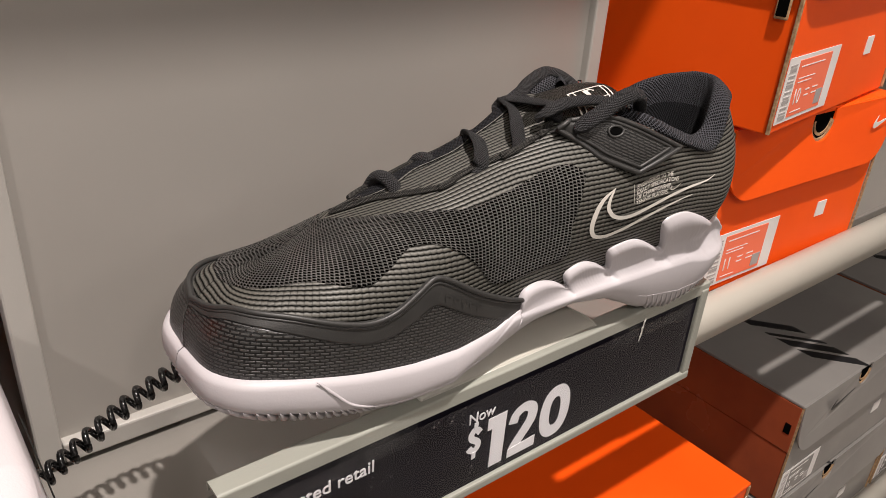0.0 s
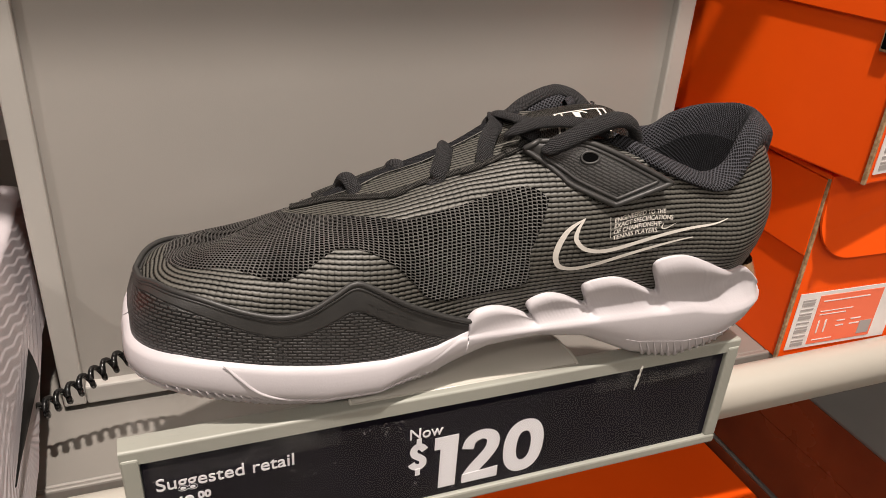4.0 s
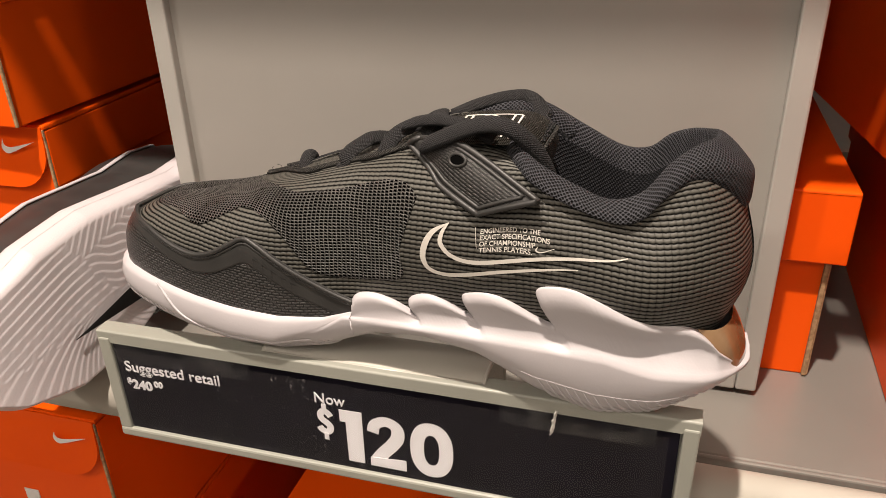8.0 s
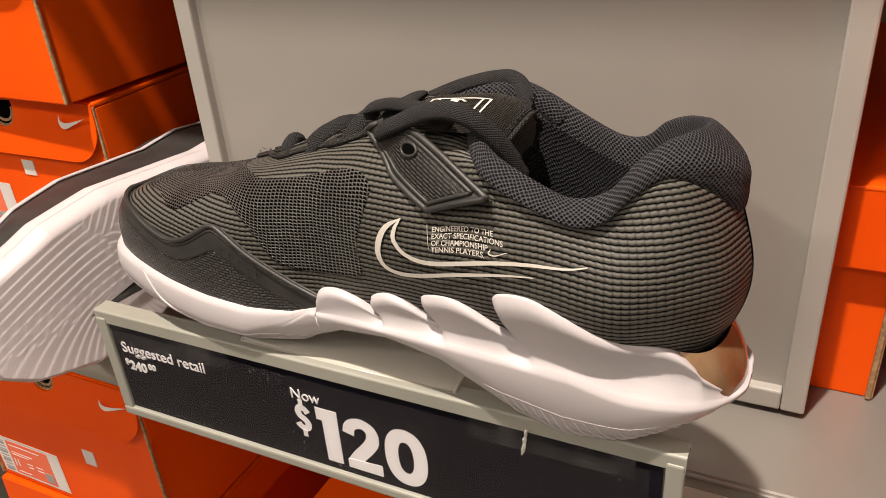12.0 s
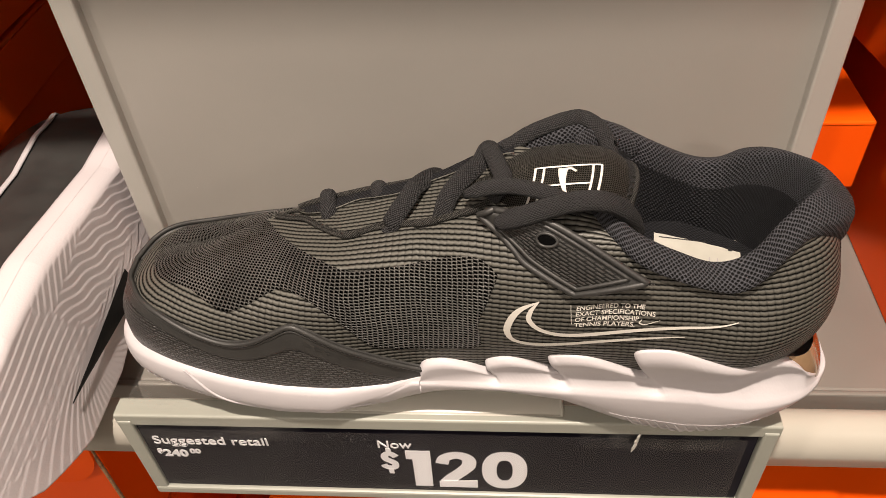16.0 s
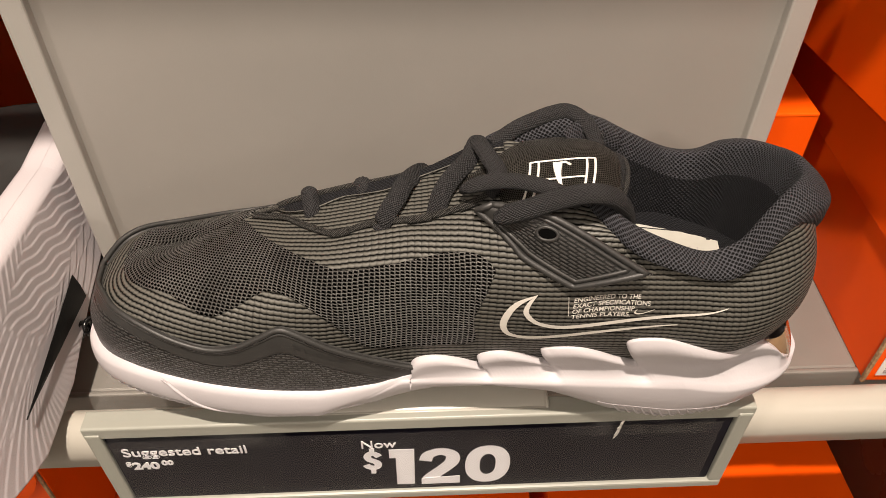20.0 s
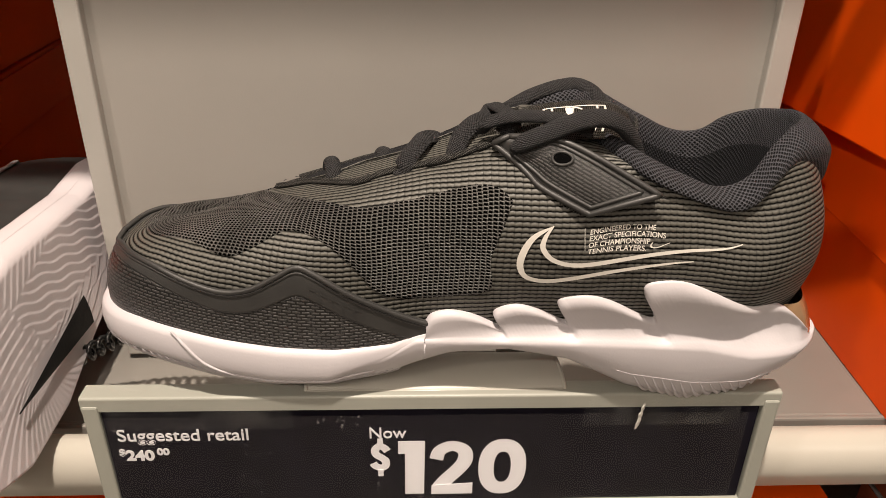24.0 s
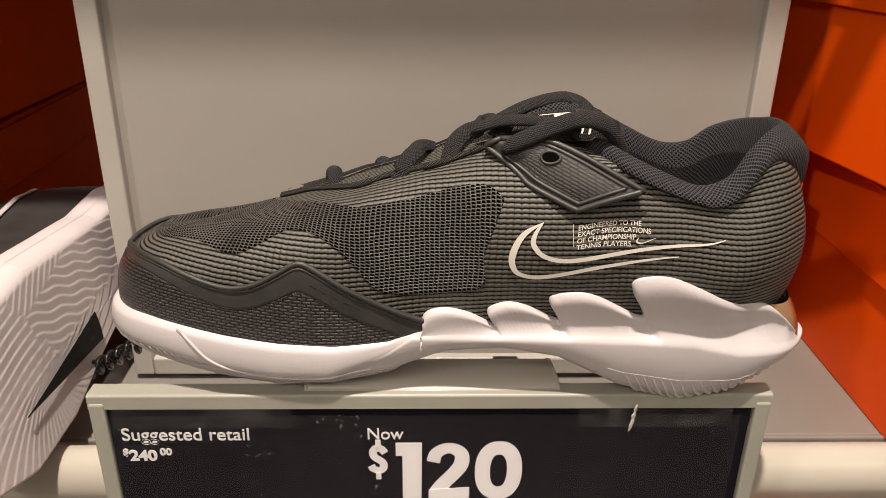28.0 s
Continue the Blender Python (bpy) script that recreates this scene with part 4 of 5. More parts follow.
BOT_X, BOT_Z = [0.0, 0.006, 0.017, 0.0302, 0.0537, 0.0775, 0.1011, 0.1248, 0.1477, 0.1704, 0.1939, 0.2193, 0.2442, 0.2677, 0.2849, 0.2995, 0.303], [0.0185, 0.0170, 0.0155, 0.0135, 0.0085, 0.0050, 0.0056, 0.0106, 0.0210, 0.0245, 0.0207, 0.0088, 0.0039, 0.0079, 0.0165, 0.0240, 0.0250]
RID_X, RID_Z = [0.0, 0.06, 0.12, 0.1337, 0.1537, 0.1913, 0.2243, 0.2465, 0.2656, 0.2837, 0.2995], [0.0240, 0.0200, 0.0240, 0.0300, 0.0305, 0.0320, 0.0331, 0.0328, 0.0285, 0.0275, 0.0283]
order = np.argmax(dense[:, 0])
side_y = lambda x: np.interp(x, dense[: order + 1, 0], dense[: order + 1, 1])
gu, gv = np.meshgrid(np.linspace(0.4, 1, 160), np.linspace(0, 0.75, 60), indexing="ij")
skin = shell(gu, gv).reshape(-1, 3)


def skin_y(x, z):
    d = (skin[:, 0] - x) ** 2 + (skin[:, 2] - z) ** 2
    i = np.argpartition(d, 4)[:4]
    w = 1 / (d[i] + 1e-8)
    return float((skin[i, 1] * w).sum() / w.sum())


front = dense[dense[:, 0] < 0.1386]
flame = smooth_path(FLAMES, 330)
columns = []
for x, y in front:
    columns.append((x, y, x, np.interp(x, FRONT_X, FRONT_Z), 0.0))
for x, z in flame[1:]:
    zr = np.interp(x, RID_X, RID_Z)
    xb = x + 0.7 * max(z - zr, 0) * np.clip((0.30 - x) / 0.02, 0, 1)
    columns.append((xb, side_y(xb), x, z, 1.0))
foot = np.maximum.accumulate([c[0] for c in columns])
foot = np.convolve(np.pad(foot, 14, mode="edge"), np.ones(29) / 29, "valid")
keep = len(front)
columns = columns[:keep] + [(x, side_y(x), *c[2:]) for x, c in zip(foot[keep:], columns[keep:])]
heel = dense[(dense[:, 0] > 0.2996) & (dense[:, 1] > 0.010)]
for x, y in heel:
    columns.append((x, y, x, 0.0282 - 0.0008 * (y - 0.010) / 0.015, 0.0))
ends = [c[0] for c in columns]
for i in range(1, len(ends)):
    ends[i] = max(ends[i], ends[i - 1] + 1e-6)


def sole_rows(far):
    rows = []
    arr = np.array([(e, c[1]) for e, c in zip(ends, columns)])
    tan = np.gradient(arr, axis=0)
    # smooth the plan's direction, so that neighbouring columns keep in step
    k = np.ones(15) / 15
    tan = np.stack([np.convolve(np.pad(tan[:, j], 7, mode="edge"), k, "valid") for j in (0, 1)], -1)
    tan /= np.linalg.norm(tan, axis=1, keepdims=True) + 1e-12
    ease = np.clip(np.arange(len(tan)) / 24, 0, 1)[:, None]
    tan = tan * ease + np.array((0.0, -1.0)) * (1 - ease)
    tan /= np.linalg.norm(tan, axis=1, keepdims=True) + 1e-12
    for (xb, yb, xt, zt, fl), (tx, ty) in zip(columns, tan):
        inx, iny = -ty, tx
        zb = float(np.interp(xb, BOT_X, BOT_Z))
        zr = float(np.clip(np.interp(xb, RID_X, RID_Z), zb + 0.003, max(zt - 0.001, zb + 0.004)))
        cup = 0.0028 * float(np.interp(xb, [0.13, 0.2, 0.25, 0.285, 0.30], [0.0, 0.5, 1.0, 1.0, 0.0]))
        col = [(xb + inx * 0.040, yb + iny * 0.040, zb + 0.002), (xb + inx * 0.014, yb + iny * 0.014, zb + 0.0002)]
        for a in (0, 20, 40, 60, 80):
            s, c = math.sin(radians(a)), math.cos(radians(a))
            col.append((xb + inx * (0.009 - 0.0086 * s), yb + iny * (0.009 - 0.0086 * s), zb + (zr - zb) * 0.80 * (1 - c)))
        col.append((xb, yb, zr - 0.0015))
        col.append((xb + inx * 0.0002, yb + iny * 0.0002, zr))
        y_top = float(side_y(xt)) if fl else yb
        for f in (0.06, 0.14, 0.25, 0.4, 0.55, 0.7, 0.82, 0.92, 0.98, 1.0):
            x = xb + (xt - xb) * f
            y = yb + (y_top - yb) * f
            inn = 0.0008 + cup * math.sin(math.pi * f) + 0.0012 * f + (0.0022 * max(0, (f - 0.8) / 0.2) ** 3)
            z = zr + (zt - zr) * f
            yy = y + iny * inn
            if fl and x < 0.290:
                ease = min(1.0, (0.290 - x) / 0.02)
                hug = skin_y(x, z) - 0.0034 * min(1.0, (1.04 - f) / 0.16)
                yy += (hug - yy) * ease * min(1.0, f / 0.55)
            col.append((x + inx * inn, yy, z))
        soft = float(np.interp(xb, [0.10, 0.135], [1.0, 0.0]))
        if soft > 0:
            for k in range(2, len(col)):
                g = ((k - 2) / (len(col) - 3)) ** 1.2
                inset = 0.0088 * (1 - min(g / 0.45, 1)) ** 2 - 0.0016 * math.sin(math.pi * min(max((g - 0.15) / 0.85, 0), 1)) + 0.0024 * max(0, (g - 0.9) / 0.1) ** 2
                q = (xb + inx * inset, yb + iny * inset, zb + (zt - zb) * g)
                col[k] = tuple(m + (n - m) * soft for m, n in zip(col[k], q))
        if fl and xt < 0.290:
            y_top = skin_y(xt, zt) - 0.0015
        col.append((xt + inx * 0.0085, y_top + iny * 0.0085, zt - 0.0012))
        col.append((xt + inx * 0.011, y_top + iny * 0.011, zt - 0.006))
        rows.append(col)
    p = np.array(rows)
    if far:
        p[..., 1] = 2 * middle(p[..., 0]) - p[..., 1]
    return p


for far in (False, True):
    p = sole_rows(far)
    part("foam_sole", sheet(p if not far else p[:, ::-1]), FOAM, shoe, "matt white foam sole with flame-shaped side wall", smooth=True)
    # tread: slanted ribs that lie on the rounded underside
    w = p[:, 3, :2]
    length = np.concatenate([[0], np.cumsum(np.linalg.norm(np.diff(w, axis=0), axis=1))])
    reach = 0.0010
    while reach < length[-1] - 0.004:
        i = int(np.searchsorted(length, reach))
        x = p[i, 3, 0]
        toe = float(np.interp(x, [0.03, 0.08], [1.0, 0.0]))
        reach += (0.0038 if x > 0.2 else 0.0024) + 0.0010 * toe
        if 0.125 < x < 0.214 or x > 0.288 or (far and x > 0.03):
            continue
        line = []
        high = ((10, -1.2), (9, -0.9), (8, -0.6), (7, -0.3)) if x < 0.10 else ()
        for row, f in (*high, (6, 0.0), (5, 0.25), (4, 0.5), (3, 0.75), (2, 1.0), (1, 1.6)):
            j = min(int(np.searchsorted(length, length[i] + (0.012 if x > 0.2 else 0.006) * f * (1 - 0.8 * toe))), len(p) - 1)
            line.append(p[j, row])
        line = np.array(line[1:])
        away = np.array((p[i, 6, 0] - p[i, 1, 0], p[i, 6, 1] - p[i, 1, 1], 0.0))
        away /= np.linalg.norm(away) + 1e-9
        line = line + away * (0.0016 * toe) * np.linspace(0.2, 1, len(line))[:, None]
        part("tread_rib", tube(smooth_path(line + np.array((0, 0, -0.0002 - 0.0010 * toe)) * np.linspace(0, 1, len(line))[:, None], 13), np.linspace(0.0003, 1, 13) ** 0.6 * ((0.0014 if x > 0.2 else 0.0009) + 0.0010 * toe), 6), FOAM, shoe, smooth=True)
    if not far:
        for sel in ((p[:, 3, 0] > 0.214) & (p[:, 3, 0] < 0.290), (p[:, 3, 0] > 0.050) & (p[:, 3, 0] < 0.125)):
            part("tread_line", tube(p[sel, 5][::2], 0.00012, 6), FOAM, shoe, smooth=True)
        # raised seam that sweeps down from the toe wrap
        c = smooth_path([(0.0398, 0.0318), (0.0455, 0.0258), (0.054, 0.0180), (0.070, 0.0125), (0.095, 0.0115), (0.118, 0.0150)], 50)
        seam = []
        for x, z in c:
            k = int(np.argmin(np.abs(p[:, 10, 0] - x)))
            seam.append((x, float(np.interp(z, p[k, 4:17, 2], p[k, 4:17, 1])), z))
        part("wrap_seam", tube(np.array(seam), np.interp(np.linspace(0, 1, 50), [0, 0.15, 1], [0.0002, 0.0007, 0.0005]), 8), FOAM, shoe, smooth=True)
# clear brown clip between heel and sole
a = np.linspace(-1, 1, 40)
hy = 0.025 + 0.0235 * np.sin(a * np.pi / 2)
hx = 0.284 + 0.0172 * np.cos(a * np.pi / 2) ** 0.8
levels = np.linspace(0, 1, 8)
clip = np.stack([np.stack([hx - 0.008 * f**1.6 * np.cos(a), hy + (0.025 - hy) * 0.10 * f, 0.0262 + 0.0188 * f + 0 * a], -1) for f in levels], 1)
part("heel_clip", sheet(clip), AMBER, shoe, "glossy translucent brown heel clip", smooth=True)

# ---- padded collar: from its outer seam over the crest down into the shoe ----
C_TOP = [(0.196, 0.026, 0.1105), (0.206, 0.0125, 0.1095), (0.2150, 0.0050, 0.1058), (0.2289, 0.0028, 0.0998), (0.2420, 0.0025, 0.0955), (0.2530, 0.0040, 0.0988), (0.2610, 0.0075, 0.1085), (0.2690, 0.0125, 0.1142), (0.2752, 0.0175, 0.1160), (0.2780, 0.0220, 0.1162), (0.2788, 0.0272, 0.1160)]
FAR_RISE = [0.0038, 0.0040, 0.0034, 0.0026, 0.0016, -0.0003, -0.0020, -0.0026, -0.0020, -0.0008, 0.0]
C_IN = [(0.200, 0.035, 0.085), (0.210, 0.024, 0.080), (0.218, 0.017, 0.075), (0.230, 0.0120, 0.068), (0.245, 0.0110, 0.062), (0.255, 0.0120, 0.060), (0.261, 0.0150, 0.058), (0.265, 0.0180, 0.056), (0.268, 0.0210, 0.055), (0.270, 0.0240, 0.054), (0.2705, 0.0280, 0.054)]
for far in (False, True):
    n = 110
    o, t, d = (smooth_path(c, n) for c in (C_OUT, C_TOP, C_IN))
    if far:
        t = t + smooth_path([(0, 0, r) for r in FAR_RISE], n)
    out = o - t
    flat = np.stack([out[:, 0], out[:, 1], 0 * out[:, 2]], -1)
    flat /= np.linalg.norm(flat, axis=1, keepdims=True) + 1e-9
    tall = (t[:, 2] - o[:, 2])[:, None]
    mid1 = o * 0.72 + t * 0.28 + flat * (0.0022 + 0.08 * tall)
    mid2 = o * 0.38 + t * 0.62 + flat * (0.0026 + 0.16 * tall)
    inn = d - t
    inn = np.stack([inn[:, 0], inn[:, 1], 0 * inn[:, 2]], -1)
    in1 = t + inn * 0.35 + np.array((0, 0, -1)) * (0.0035 + 0.15 * tall)
    in2 = t * 0.55 + d * 0.45 + inn * 0.12
    tuck = o - flat * 0.004 + np.array((0, 0, -0.0015))
    knots = np.stack([tuck, o, mid1, mid2, t, in1, in2, d], 0)
    s = np.linspace(0, 1, 44)
    p = np.stack([spline(knots[:, i], s) for i in range(n)], 0)
    if far:
        p[..., 1] = 2 * middle(p[..., 0]) - p[..., 1]
    du = np.concatenate([[0], np.cumsum(np.linalg.norm(np.diff(p[:, 16], axis=0), axis=1))])
    dv = np.concatenate([np.zeros((n, 1)), np.cumsum(np.linalg.norm(np.diff(p, axis=1), axis=2), 1)], 1)
    uv = np.stack([np.broadcast_to(du[:, None], dv.shape), dv - dv[:, 22:23]], -1)
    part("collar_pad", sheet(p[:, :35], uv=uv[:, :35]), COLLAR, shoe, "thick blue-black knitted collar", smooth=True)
    # the collar's knit goes on here, darkened for the shade inside the shoe
    part("lining", sheet(p[:, 34:], uv=uv[:, 34:]), LINING_AND_SHADE, shoe, "knit lining, its deep shade put into the colour", smooth=True)
# insole and white paper inside
paper = thing("size_slip", "small white printed paper slip lying inside the shoe", "paper slip", pose(0.2470, 0.0325, 1.2640, 0, 1, -9))
SLIP = mottled("cream_slip_paper", (0.40, 0.39, 0.34), (0.46, 0.45, 0.40), 60.0, 0.6, 900, 0.0001)
part("slip", slab(-0.0165, 0.0165, -0.013, 0.013, 0, 0.0005), SLIP, paper)
for xx in (-0.002, 0.0045, 0.0075):
    part("printed_bar", slab(xx, xx + 0.0005, -0.006, 0.001, 0.0005, 0.0007), GREYINK, paper)
part("printed_bar", slab(-0.0145, 0.0145, 0.0095, 0.0099, 0.0005, 0.0007), BLACKINK, paper)
part("printed_bar", slab(0.0120, 0.0135, 0.006, 0.008, 0.0005, 0.0007), BLACKINK, paper)
x = np.linspace(0.14, 0.270, 20)
v = np.linspace(-1, 1, 9)
wide = 0.030 * np.sqrt(np.clip((0.272 - x) / 0.06, 0, 1))
ins = np.stack([np.stack([x, middle(x) + s_ * wide, 0.0665 + 0.004 * abs(s_) + 0 * x], -1) for s_ in v], 1)
part("insole", sheet(ins), LINING_AND_SHADE, shoe, "black fabric insole", smooth=True)


# ---- tongue, laces and cord of the black shoe ----
T_ROW = [(0.150, 0.0985), (0.165, 0.1065), (0.178, 0.1128), (0.192, 0.1150), (0.203, 0.1157), (0.2105, 0.1145), (0.2160, 0.1105), (0.2180, 0.1050), (0.2165, 0.0980)]
row = smooth_path(T_ROW, 48)
cross = np.linspace(-1, 1, 26)


def tongue_at(x, z, c):
    """A point of the tongue: x and z of its middle line, c from the outer to the inner edge."""
    half = 0.0200 * float(np.interp(x, [0.15, 0.165, 0.182, 0.20, 0.211, 0.2181], [0.45, 0.68, 0.95, 1.0, 0.93, 0.72]))
    return (x - 0.0045 * c * c, 0.0330 + half * c, z - 0.0072 * c * c)


part("tongue", sheet(np.array([[tongue_at(x, z, c) for c in cross] for x, z in row])), TONGUE, shoe, "grey-black woven tongue", smooth=True)
hem = np.array([tongue_at(0.2165, 0.1100, c) for c in np.linspace(-0.95, 0.95, 26)]) + (0.0006, 0, 0.0003)
part("tongue_hem", tube(hem, 0.0009, 8), CORD, shoe, smooth=True)
for i in range(2, 23):
    a, b = hem[i], hem[i + 1]
    k = 1 if i % 2 else -1
    part("hem_stitch", tube(np.array([a + (-0.0022 - 0.0014 * k, 0, 0.0016 + 0.0005 * k), b + (-0.0022 + 0.0014 * k, 0, 0.0016 - 0.0005 * k)]), 0.00045, 6), LACE, shoe)


def on_tongue(x, y):
    i = np.argsort(row[:30, 0])
    z = float(np.interp(x, row[:30, 0][i], row[:30, 1][i]))
    half = 0.0200 * float(np.interp(x, [0.15, 0.165, 0.182, 0.20, 0.211, 0.2181], [0.45, 0.68, 0.95, 1.0, 0.93, 0.72]))
    c = (y - 0.0330) / half
    return np.array((x - 0.0045 * c * c, y, z - 0.0072 * c * c + 0.0004))


def tongue_stripe(ends, w, name="court_line"):
    (xa, ya), (xb, yb) = ends
    f = np.linspace(0, 1, 12)
    p = np.array([on_tongue(xa + (xb - xa) * k, ya + (yb - ya) * k) for k in f])
    part(name, tube(p, w, 6, 0.35), SILVER, shoe)


XA, XB, YA, YB = 0.1812, 0.2042, 0.0160, 0.0300
for ends in (((XA, YA), (XA, YB)), ((XB, YA), (XB, YB)), ((XA, YB), (XB, YB)), ((XA + 0.0030, YA), (XA + 0.0030, YB)), ((XB - 0.0030, YA), (XB - 0.0030, YB)), ((XA + 0.003, 0.0222), (XB - 0.003, 0.0222))):
    tongue_stripe(ends, 0.00042)
tick = [on_tongue(0.1908 - 0.0012 * k + 0.0058 * k * k, 0.0285 - 0.0125 * k) for k in np.linspace(0, 1, 14)]
part("court_tick", tube(np.array(tick), np.linspace(0.0017, 0.0002, 14), 8, 0.25), SILVER, shoe)
part("court_tick", tube(np.array([on_tongue(0.1905, 0.0284), on_tongue(0.1935, 0.0288), on_tongue(0.1955, 0.0272)]), 0.0006, 6, 0.3), SILVER, shoe)


def lace(knots, radius=0.0034, flat=0.55, label="", normal=None, name="lace"):
    p = smooth_path(knots, 12 * len(knots))
    return part(name, tube(p, radius, 14, flat, normal=normal), LACE, shoe, label, smooth=True)


# the thick loose end on the outer side, over the stay
lace([(0.1700, 0.0120, 0.1050), (0.1712, 0.0092, 0.1080), (0.1780, 0.0075, 0.1118), (0.1870, 0.0072, 0.1160), (0.1960, 0.0070, 0.1185), (0.2045, 0.0090, 0.1160), (0.2115, 0.0130, 0.1085), (0.2165, 0.0180, 0.0985), (0.2180, 0.0225, 0.0925)], 0.0037, 0.72, "thick round black lace end", (0, -0.5, 0.8))
# strand from the last outer eyelet that runs under the loose end
lace([(0.1580, 0.0240, 0.1075), (0.1600, 0.0205, 0.1115), (0.1670, 0.0195, 0.1140), (0.1750, 0.0185, 0.1148), (0.1840, 0.0150, 0.1152), (0.1900, 0.0125, 0.1140), (0.1960, 0.0110, 0.1115)], 0.0031, 0.60, "", (0, -0.3, 0.9))
# crossings from the outer eyelets over the throat to the inner edge
lace([(0.1275, 0.0270, 0.0890), (0.1283, 0.0238, 0.0920), (0.1310, 0.0270, 0.0955), (0.1340, 0.0320, 0.0975), (0.1370, 0.0390, 0.0982), (0.1425, 0.0500, 0.0945), (0.1460, 0.0590, 0.0860)], 0.0036, 0.34, "flat braided black lace", (0, -0.7, 0.7))
lace([(0.1465, 0.0250, 0.0935), (0.1475, 0.0218, 0.0966), (0.1500, 0.0270, 0.1030), (0.1550, 0.0340, 0.1060), (0.1610, 0.0430, 0.1062), (0.1640, 0.0515, 0.1065), (0.1660, 0.0590, 0.0990)], 0.0036, 0.36, "flat braided black lace", (0, -0.7, 0.7))
lace([(0.1620, 0.0560, 0.1030), (0.1640, 0.0515, 0.1080), (0.1660, 0.0440, 0.1095), (0.1680, 0.0360, 0.1105), (0.1695, 0.0290, 0.1112), (0.1680, 0.0235, 0.1105), (0.1650, 0.0215, 0.1070)], 0.0035, 0.36, "flat braided black lace", (0, -0.4, 0.9))
# stubs that stand up along the inner eyelets
for x, z in ((0.0990, 0.0848), (0.1205, 0.0895)):
    lace([(x - 0.002, 0.0590, z - 0.0110), (x - 0.001, 0.0550, z - 0.0045), (x, 0.0505, z - 0.0028), (x + 0.001, 0.0450, z - 0.0045), (x + 0.002, 0.0415, z - 0.0090)], 0.0034, 0.80, "", (0, 0, 1))
# padded inner edge behind the laces and the flat loop over it
part("far_roll", tube(smooth_path([(0.158, 0.0500, 0.0960), (0.168, 0.0530, 0.1010), (0.176, 0.0555, 0.1038), (0.184, 0.0575, 0.1060), (0.193, 0.0590, 0.1080), (0.202, 0.0605, 0.1080), (0.211, 0.0615, 0.1050), (0.220, 0.0625, 0.0990)], 60), np.interp(np.linspace(0, 1, 60), [0, 0.2, 0.75, 1], [0.0036, 0.0058, 0.0062, 0.0055]), 20), COLLAR, shoe, "padded knit edge behind the laces", smooth=True)
lace([(0.1700, 0.0490, 0.1080), (0.1790, 0.0545, 0.1115), (0.1880, 0.0575, 0.1142), (0.1940, 0.0595, 0.1152), (0.1995, 0.0600, 0.1155), (0.2050, 0.0565, 0.1140), (0.2088, 0.0505, 0.1100), (0.2095, 0.0455, 0.1060)], 0.0031, 0.42, "flat lace loop over the padded edge", (0, -0.5, 0.8))
part("lace_tip", tube(smooth_path([(0.2090, 0.0480, 0.1065), (0.2110, 0.0500, 0.1095), (0.2124, 0.0514, 0.1118)], 8), 0.0011, 8), CLEAR, shoe, "clear plastic lace tip", smooth=True)
# thin cord and its bar tacks on the outer side
cord = skin_line([(0.2875, 0.985), (0.318, 0.93), (0.3525, 0.875), (0.385, 0.78), (0.42, 0.700), (0.4575, 0.695), (0.5025, 0.656), (0.5375, 0.632), (0.56, 0.645), (0.578, 0.690), (0.590, 0.760)], 120, 0.0009)
part("side_cord", tube(cord, 0.00075, 8), CORD, shoe, "thin twisted black cord", smooth=True)
fold = skin_line([(0.2875, 0.985), (0.305, 0.99), (0.325, 0.985), (0.345, 0.955)], 30, 0.0010)
part("side_cord", tube(fold, 0.0006, 8), CORD, shoe, smooth=True)
part("side_cord", tube(cord + (0.0003, 0.0009, 0.0008), 0.0006, 8), CORD, shoe, smooth=True)
for k in (50, 72, 86):
    part("bar_tack", tube(cord[k - 3 : k + 4] + (0, 0, 0.0002), 0.0016, 10), CORD, shoe, "dense black stitching", smooth=True)
for k in range(9):
    a = cord[8 + 11 * k] + (0.0, 0.0006, 0.0018)
    part("loose_thread", tube(np.array([a, a + (0.0006, -0.001, 0.0010), a + (0.0016 * (-1) ** k, -0.001, 0.0014)]), 0.00012, 4), CORD, shoe)

# ---- bracket under the shoe and the clear strips taped to the holder ----
bracket = thing("holder_bracket", "pale curved metal bracket that carries the price holder", "bracket", pose(0, 0, 1.2))
prof = smooth_path([(0.0030, -0.0060), (0.0020, -0.0010), (0.0060, 0.0012), (0.0150, 0.0010), (0.0300, -0.0020), (0.0420, -0.0120), (0.0470, -0.0300), (0.0480, -0.0600)], 40)
for nm, x0, x1 in (("saddle", 0.0900, 0.1965),):
    top = np.array([[(x, y, z) for y, z in prof] for x in (x0, x1)])
    low = np.array([[(x, y + 0.0004, z - 0.0014) for y, z in prof] for x in (x0, x1)])
    part(nm, sheet(np.concatenate([top, low[::-1], top[:1]])), BRACKET, bracket, smooth=False)
    part("front_lip", tube(np.array([(x0 + 0.0005, 0.0026, -0.0008), (x1 - 0.0005, 0.0026, -0.0008)]), 0.0011, 8), BRACKET, bracket, "rolled front lip", smooth=True)
    for x in (x0, x1):
        part("side_edge", tube(np.array([(x, y, z - 0.0004) for y, z in prof[6:]]), 0.0009, 6), BRACKET, bracket, "folded side edge", smooth=True)
    for x in (x0 + 0.018, x1 - 0.018):
        part("stop_tab", slab(x - 0.006, x + 0.006, 0.0440, 0.0462, -0.0200, -0.0100, 0.0006), BRACKET, bracket)
FILM = mat("thin_clear_strip", (0.86, 0.86, 0.83), 0.12)
bsdf(FILM).inputs["Alpha"].default_value = 0.22
film_noise = node(FILM, "ShaderNodeTexNoise", Scale=90.0, Detail=6.0)
